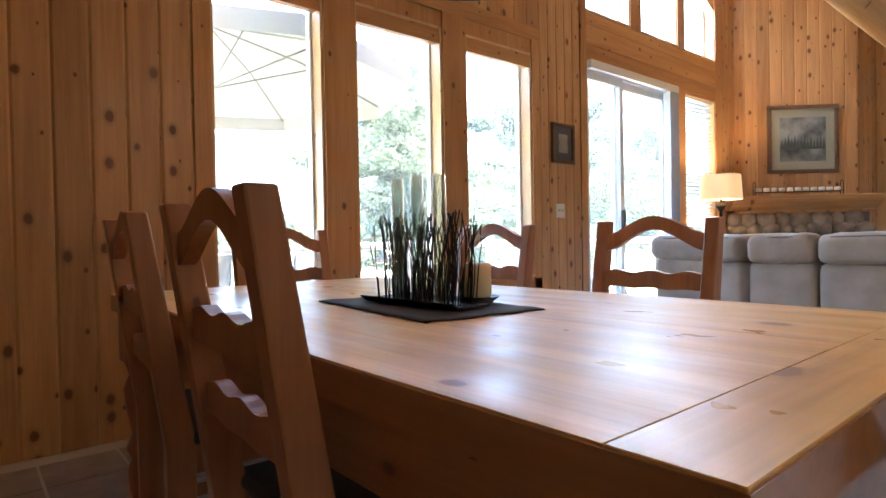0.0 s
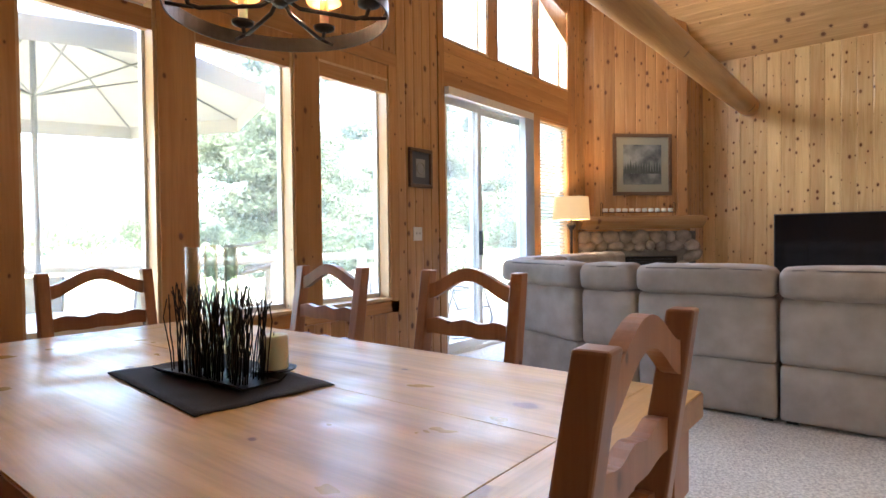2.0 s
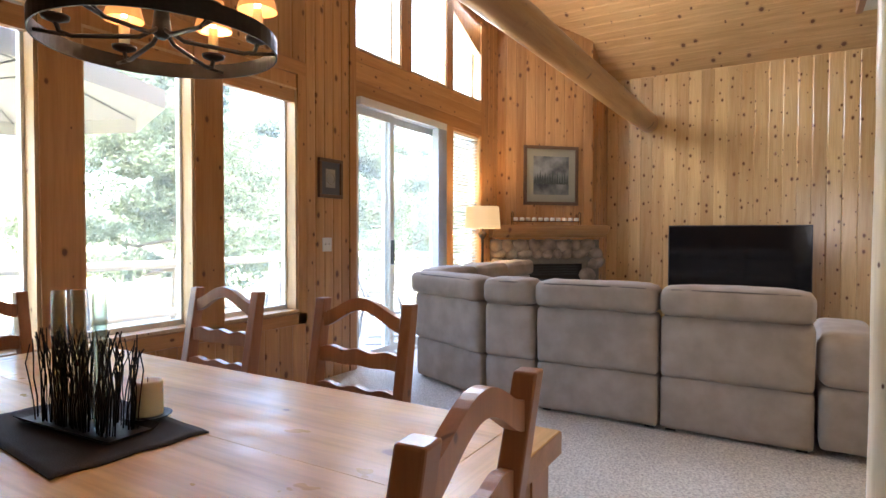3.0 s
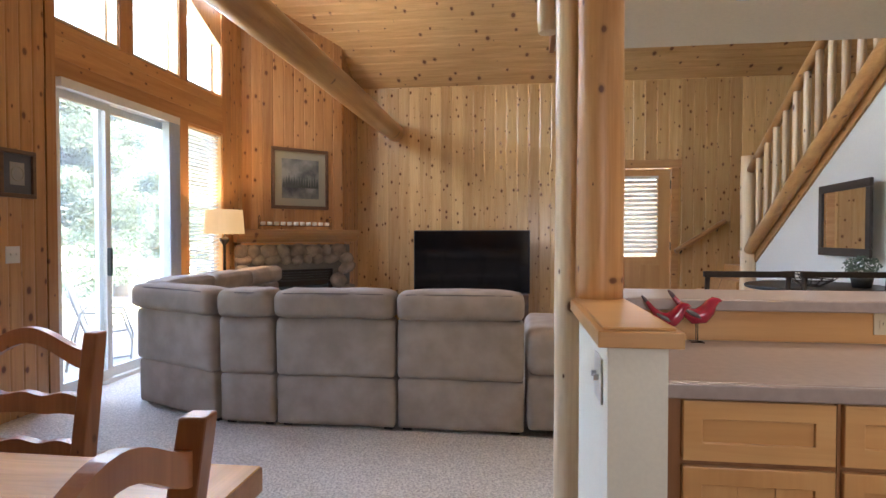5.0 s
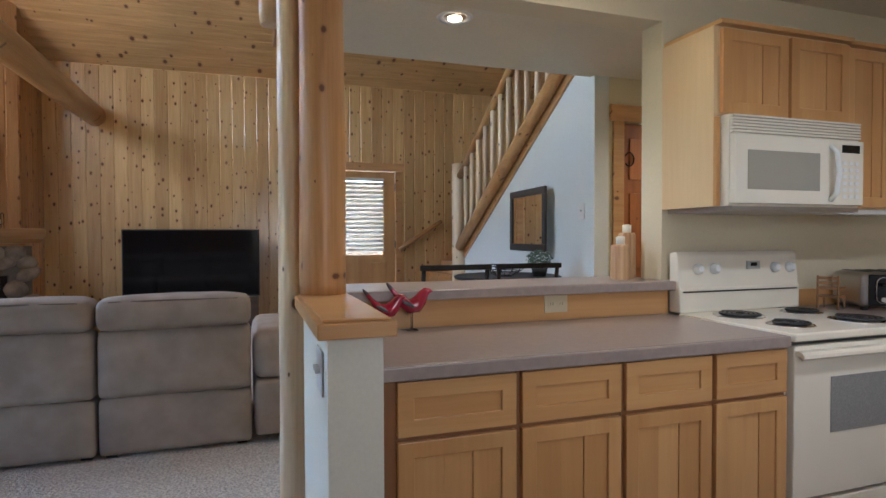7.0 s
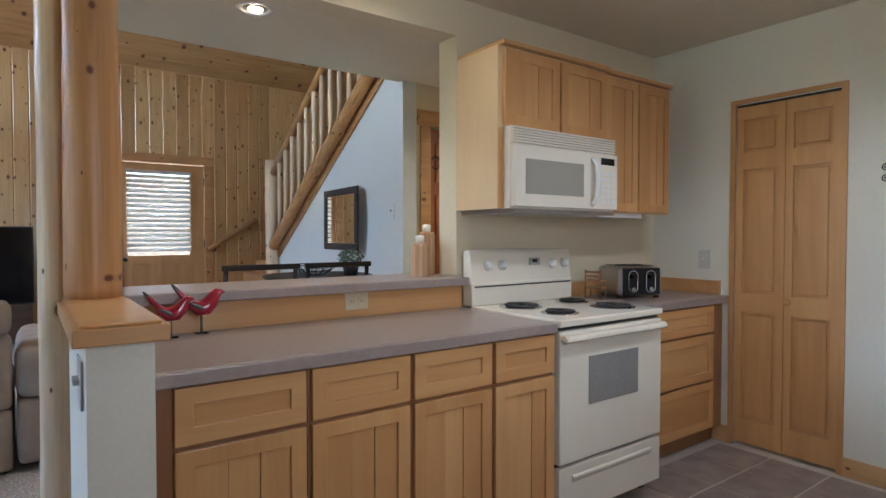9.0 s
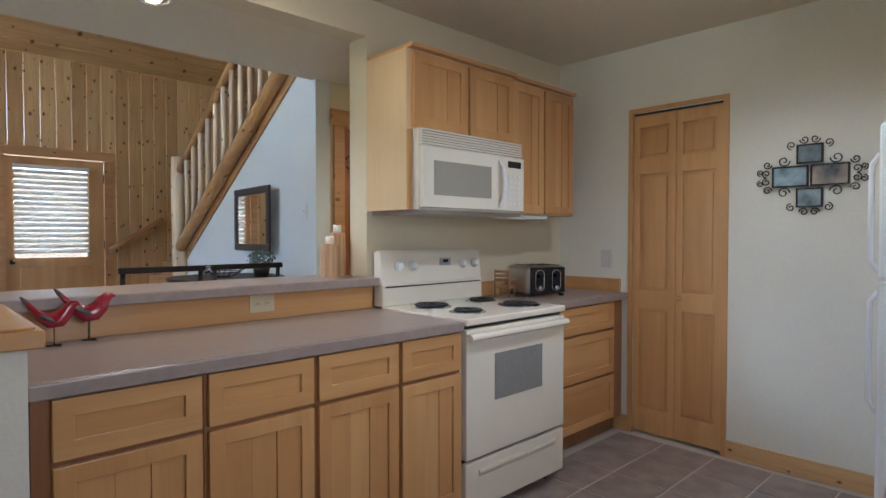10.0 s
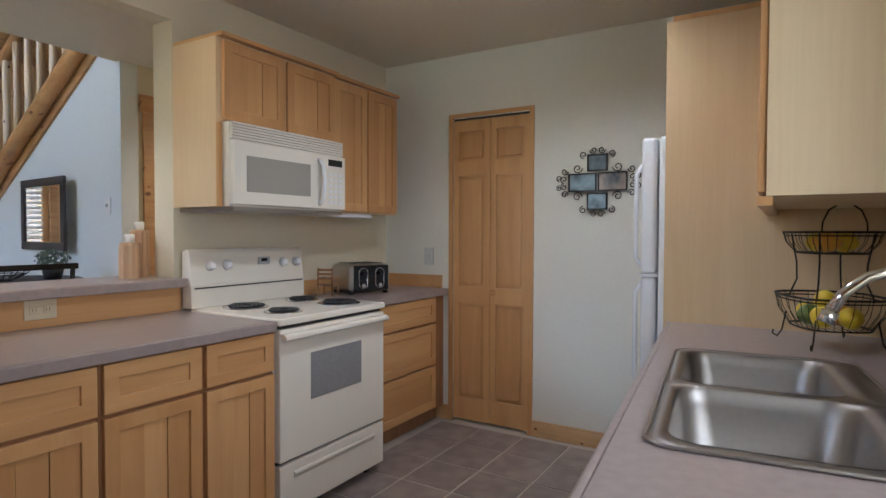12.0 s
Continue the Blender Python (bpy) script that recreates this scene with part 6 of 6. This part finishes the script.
high_chair(pose(4.32, -1.395, 0, 0, 0, -90))
high_chair(pose(4.34, -1.93, 0, 0, 0, -90))
wb = thing("wire_bowl", "shallow black wire bowl on the pub table", "bowl", pose(4.72, -1.93, 0.986))
bm = bmesh.new()
for s, z in ((0.17, 0.08), (0.13, 0.04), (0.06, 0.003)):
    tube(bm, [(s * math.cos(math.tau * k / 24), s * math.sin(math.tau * k / 24), z) for k in range(25)], 0.004, 6)
for k in range(12):
    a = math.tau * k / 12
    tube(bm, [(0.06 * math.cos(a), 0.06 * math.sin(a), 0.003), (0.13 * math.cos(a), 0.13 * math.sin(a), 0.04), (0.17 * math.cos(a), 0.17 * math.sin(a), 0.08)], 0.003, 5)
part("wirework", bm, iron, wb)
pl = thing("potted_plant", "small bushy green herb in a dark pot on the pub table", "plant", pose(4.62, -2.18, 0.986))
bm = bmesh.new()
lathe(bm, [(0.05, 0), (0.065, 0.08), (0.06, 0.082), (0.02, 0.075)], sides=20)
part("pot", bm, black_matt, pl)


def leaf_cloud(rng, count, centre, size, leaf, squash=1.0):
    """Many small bent leaves in an uneven cloud, one mesh."""
    verts, faces = [], []
    for _ in range(count):
        d = Vector((rng.gauss(0, 1), rng.gauss(0, 1), rng.gauss(0, 1)))
        d = d.normalized() * size * rng.uniform(0.35, 1.0) ** 0.6
        p = Vector(centre) + Vector((d.x, d.y, d.z * squash))
        a = Vector((rng.gauss(0, 1), rng.gauss(0, 1), rng.gauss(0, 1))).normalized()
        b = a.orthogonal().normalized()
        c = a.cross(b)
        s = leaf * rng.uniform(0.6, 1.4)
        i = len(verts)
        verts += [p - a * s, p + b * s * 0.45, p + a * s, p - b * s * 0.45 + c * s * 0.2]
        faces += [(i, i + 1, i + 2), (i, i + 2, i + 3)]
    return verts, faces


def cloud_part(name, verts, faces, mat, parent):
    me = bpy.data.meshes.new(name)
    me.from_pydata([tuple(v) for v in verts], [], faces)
    me.materials.append(mat)
    ob = new(name, me)
    ob.parent = parent
    return ob


herb = surface("herb_leaf", (0.13, 0.18, 0.13), 0.6, 20, 0.4, 0)
vs, fs = leaf_cloud(random.Random(5), 650, (0, 0, 0.13), 0.1, 0.01, 0.7)
cloud_part("foliage", vs, fs, herb, pl)

# ---- outside ----
# added backdrop: hides low sky and darkens the gaps between the door slats
structure("porch_wall", boxes((13.5, 13.65, -6.5, 2.3, -1.0, 2.5)), bark, "added brown backdrop wall darkening the gaps of the door blind")
deck = structure("deck", boxes((-2.0, 9.6, YW + 0.151, 7.2, -0.32, -0.22)), deck_mat, "weathered wooden deck floor")
for k in range(26):
    structure("deck_board", boxes((-2.0, 9.6, YW + 0.17 + 0.14 * k, YW + 0.303 + 0.14 * k, -0.219, -0.19)), deck_mat).parent = deck
structure("ground", boxes((-400, 400, YW + 0.2, 700, -1.2, -0.9), (-400, 400, -400, YW + 0.2, -1.2, -0.9)), grass_mat, "dry pale grass field")
fence = thing("deck_railing", "pale peeled log railing around the deck", "railing")
log_weather = wood("weathered_log", (0.5, 0.45, 0.36), (0.36, 0.3, 0.23), 0, 0.6, 0.8)
FY = 6.9
for z in (0.87, 0.24):
    log_bar("rail", fence, (-2.7, FY, z), (9.5, FY, z), 0.055, log_weather, 10)
for k in range(8):
    x = -2.6 + 1.6 * k
    bm = bmesh.new()
    tube(bm, [(x, FY, -0.19), (x, FY, 0.3), (x, FY, 0.98)], [0.08, 0.078, 0.07], 12)
    part("rail_post", bm, log_weather, fence)
for z in (0.87, 0.24):
    log_bar("rail", fence, (9.5, FY, z), (9.5, YW + 0.3, z), 0.055, log_weather, 10)

sling = surface("beige_sling", (0.36, 0.32, 0.22), 0.8, 150, 0.1, 0.1)
alu = surface("grey_metal_frame", (0.16, 0.15, 0.14), 0.4, 30, 0.1, 0.0, metal=0.5)


def patio_chair(m):
    c = thing("patio_chair", "beige sling patio chair with curved metal frame on the deck", "chair", m, "patio chairs")
    for x in (-0.28, 0.28):
        bm = bmesh.new()
        tube(bm, [(x, -0.22, 0.0), (x, 0.28, 0.02), (x, 0.3, 0.3), (x, 0.2, 0.62), (x, -0.2, 0.64)], 0.014, 8)
        part("arm", bm, alu, c)
        bm = bmesh.new()
        tube(bm, [(x * 0.85, 0.26, 0.42), (x * 0.85, -0.15, 0.38), (x * 0.85, -0.28, 0.75), (x * 0.8, -0.36, 1.02)], 0.013, 8)
        part("side_rail", bm, alu, c)
        bm = bmesh.new()
        tube(bm, [(x, -0.2, 0.64), (x, -0.3, 0.3), (x, -0.34, 0.0)], 0.013, 8)
        part("back_leg", bm, alu, c)
    bm = bmesh.new()
    w = 0.225
    prof = [(0.26, 0.425), (0.05, 0.39), (-0.14, 0.385), (-0.19, 0.46), (-0.28, 0.75), (-0.355, 1.02)]
    rows = [[bm.verts.new((sx * w, y, z)) for sx in (-1, -0.33, 0.33, 1)] for y, z in prof]
    for a, b in zip(rows, rows[1:]):
        for k in range(3):
            bm.faces.new((a[k], a[k + 1], b[k + 1], b[k])).smooth = True
    s = part("sling", bm, sling, c)
    s.modifiers.new("thick", "SOLIDIFY").thickness = 0.006
    return c


D = -0.19
for x, y, a in ((1.55, 4.65, 205), (2.75, 4.6, 150), (0.6, 5.6, -90), (5.7, 4.9, 160), (6.9, 4.7, 215), (2.3, 6.35, 0)):
    patio_chair(pose(x, y, D, 0, 0, a))
for cx, cy in ((2.16, 5.4), (6.4, 5.7)):
    t = thing("patio_table", "oval slatted patio table on grey metal legs on the deck", "table", pose(cx, cy, D))
    bm = bmesh.new()
    lathe(bm, [(0.6, 0.68), (0.62, 0.69), (0.62, 0.71), (0.6, 0.715)], sides=36)
    part("tabletop", bm, surface("pale_metal_top", (0.5, 0.5, 0.48), 0.4, 30, 0.1, 0), t)
    for k in range(4):
        a = math.tau * (k + 0.5) / 4
        bm = bmesh.new()
        tube(bm, [(0.55 * math.cos(a), 0.55 * math.sin(a), 0.0), (0.45 * math.cos(a), 0.45 * math.sin(a), 0.68)], 0.016, 8)
        part("leg", bm, alu, t)

um = thing("patio_umbrella", "large open beige umbrella through the patio table", "umbrella", pose(2.16, 5.4, D))
bm = bmesh.new()
tube(bm, [(0, 0, 0), (0, 0, 3.1)], 0.022, 12)
lathe(bm, [(0.25, 0), (0.25, 0.05), (0.04, 0.09), (0.04, 0.25)], sides=24)
part("pole", bm, alu, um)
bm = bmesh.new()
nv = 8
top = bm.verts.new((0, 0, 3.05))
mid = [bm.verts.new((0.85 * math.cos(math.tau * k / nv), 0.85 * math.sin(math.tau * k / nv), 2.87)) for k in range(nv)]
rim = [bm.verts.new((1.75 * math.cos(math.tau * k / nv), 1.75 * math.sin(math.tau * k / nv), 2.56)) for k in range(nv)]
low = [bm.verts.new((1.75 * math.cos(math.tau * k / nv), 1.75 * math.sin(math.tau * k / nv), 2.42)) for k in range(nv)]
for k in range(nv):
    j = (k + 1) % nv
    bm.faces.new((top, mid[k], mid[j]))
    bm.faces.new((mid[k], rim[k], rim[j], mid[j]))
    bm.faces.new((rim[k], low[k], low[j], rim[j]))
cn = part("canopy", bm, canvas_mat, um)
cn.modifiers.new("thick", "SOLIDIFY").thickness = 0.004
for k in range(nv):
    a = math.tau * k / nv
    c, s = math.cos(a), math.sin(a)
    bm = bmesh.new()
    tube(bm, [(0, 0, 3.0), (0.85 * c, 0.85 * s, 2.84), (1.72 * c, 1.72 * s, 2.54)], 0.009, 6)
    tube(bm, [(0, 0, 2.46), (0.95 * c, 0.95 * s, 2.79)], 0.008, 6)
    part("rib", bm, alu, um)


def juniper(x, y, h, seed, spread=0.42, leafy=9000):
    t = thing("juniper_tree", "shaggy green juniper tree with bare twigs beyond the deck", "tree", pose(x, y, -0.9), "junipers")
    r = random.Random(seed)
    bm = bmesh.new()
    tube(bm, [(0, 0, 0), (0.06, 0.02, h * 0.3), (-0.05, 0.08, h * 0.6), (0, 0, h * 0.95)], [h * 0.035, h * 0.026, h * 0.016, 0.02], 12)
    part("trunk", bm, bark, t)
    vs, fs = [], []
    limb = bmesh.new()
    n = 46
    for k in range(n):
        q = r.uniform(0.08, 1.0)
        a = r.uniform(0, math.tau)
        reach = h * spread * (1.05 - 0.75 * q) * r.uniform(0.55, 1.1)
        base = Vector((0, 0, h * (0.08 + 0.8 * q)))
        tip = base + Vector((math.cos(a) * reach, math.sin(a) * reach, h * r.uniform(0.0, 0.12)))
        mid_ = base.lerp(tip, 0.5) + Vector((0, 0, -0.03 * h))
        tube(limb, [base, mid_, tip], [h * 0.009, h * 0.006, 0.008], 6, False)
        for j in range(3):
            c = mid_.lerp(tip, 0.3 + 0.4 * j) + Vector((r.gauss(0, 1), r.gauss(0, 1), r.gauss(0, 0.6))) * h * 0.03
            v, f = leaf_cloud(r, leafy // (n * 3), c, h * 0.085 * r.uniform(0.5, 1.3), 0.056, 0.6)
            m0 = len(vs)
            vs += v
            fs += [tuple(i + m0 for i in g) for g in f]
    part("limb", limb, bark, t)
    cloud_part("crown", vs, fs, foliage, t)
    return t


j1 = juniper(8.9, 12.0, 7.2, 11, 0.42, 80000)
j2 = juniper(13.5, 11.6, 6.8, 12, 0.42, 70000)
juniper(19.0, 13.5, 7.6, 13, 0.45, 50000)
copy_thing(j1, pose(25.0, 14.0, -0.9, 0, 0, 140))
copy_thing(j2, pose(15.5, 19.0, -0.9, 0, 0, 70))
vs, fs = [], []
r = random.Random(21)
for k in range(150):
    x = -150 + 2.6 * k + r.uniform(-1, 1)
    y = 95 + r.uniform(-12, 18)
    hh = r.uniform(3.0, 7.0)
    for j in range(3):
        v, f = leaf_cloud(r, 60, (x + r.uniform(-2, 2), y, -0.9 + hh * (0.35 + 0.25 * j)), hh * 0.6, 0.5, 0.6)
        m0 = len(vs)
        vs += v
        fs += [tuple(i + m0 for i in g) for g in f]
far = cloud_part("far_trees", vs, fs, foliage, None)
tagged(far, "distant line of scrubby junipers across the field", "trees", kind="stuff")

# ---- boards of the walls and tiles of the floor ----
def board_mesh(w, z0, z1):
    bm = bmesh.new()
    g, d = 0.011, 0.013
    prism(bm, [(-w / 2, 0), (w / 2, 0), (w / 2, -d + 0.006), (w / 2 - g, -d), (-w / 2 + g, -d), (-w / 2, -d + 0.006)], 2, z0, z1)
    return bm


def boards(wall, a, b, pitch, z0, z1, mat, place):
    """Upright boards from a to b along a wall. z1 may be a function of the place along it. place(u): the pose at u."""
    n = max(1, round((b - a) / pitch))
    w = (b - a) / n
    shared = None
    for k in range(n):
        u = a + w * (k + 0.5)
        if callable(z1):
            me = mesh_of("board", board_mesh(w - 0.001, z0, min(z1(u - w / 2), z1(u + w / 2))), mat)
        else:
            shared = shared or mesh_of("board", board_mesh(w - 0.001, z0, z1), mat)
            me = shared
        o = new("board", me)
        o.matrix_world = place(u)
        o.parent = wall


wn_ = bpy.data.objects["wall_north"]
we_ = bpy.data.objects["wall_east"]
wf_ = bpy.data.objects["wall_fireplace"]
ww_ = bpy.data.objects["wall_west"]


def on_north(u):
    return pose(u, YW, 0)


def on_east(u):
    return pose(XT, -u, 0, 0, 0, -90)


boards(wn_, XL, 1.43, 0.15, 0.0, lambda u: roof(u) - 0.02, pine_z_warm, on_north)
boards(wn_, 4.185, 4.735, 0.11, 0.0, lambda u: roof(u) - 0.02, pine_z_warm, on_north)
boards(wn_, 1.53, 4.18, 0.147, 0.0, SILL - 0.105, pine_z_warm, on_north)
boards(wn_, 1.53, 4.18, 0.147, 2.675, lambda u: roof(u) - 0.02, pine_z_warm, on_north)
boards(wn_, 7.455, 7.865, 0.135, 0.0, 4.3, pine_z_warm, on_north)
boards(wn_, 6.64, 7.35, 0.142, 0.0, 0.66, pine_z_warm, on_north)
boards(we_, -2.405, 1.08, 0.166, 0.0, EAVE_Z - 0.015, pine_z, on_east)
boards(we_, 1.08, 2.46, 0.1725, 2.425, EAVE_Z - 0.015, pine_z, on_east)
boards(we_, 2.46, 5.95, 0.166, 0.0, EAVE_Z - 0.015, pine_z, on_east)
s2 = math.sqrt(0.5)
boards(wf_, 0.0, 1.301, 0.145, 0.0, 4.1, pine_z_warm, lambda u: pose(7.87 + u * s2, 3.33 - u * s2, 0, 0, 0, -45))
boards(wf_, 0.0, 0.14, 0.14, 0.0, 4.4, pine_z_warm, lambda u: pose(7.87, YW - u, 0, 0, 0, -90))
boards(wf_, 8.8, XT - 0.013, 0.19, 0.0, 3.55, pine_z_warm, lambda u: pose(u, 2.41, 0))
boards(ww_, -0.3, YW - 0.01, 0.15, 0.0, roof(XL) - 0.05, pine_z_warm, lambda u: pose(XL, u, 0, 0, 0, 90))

floor_ = bpy.data.objects["floor_tile_base"]
TS = 0.305
bm = boxes((-TS / 2 + 0.0055, TS / 2 - 0.0055, -TS / 2 + 0.0055, TS / 2 - 0.0055, -0.006, -0.003))
tile = mesh_of("tile", bm, tile_mat)
for i in range(24):
    for j in range(32):
        x, y = 1.64 + TS * (i - 10.5) , -3.05 + TS * (j - 1.5)
        if XL + 0.15 < x < 2.5 and YP - 0.1 < y < YW - 0.1 and not (y < -0.5 and x < 0.3):
            o = new("tile", tile)
            o.location = (x, y, 0)
            o.parent = floor_
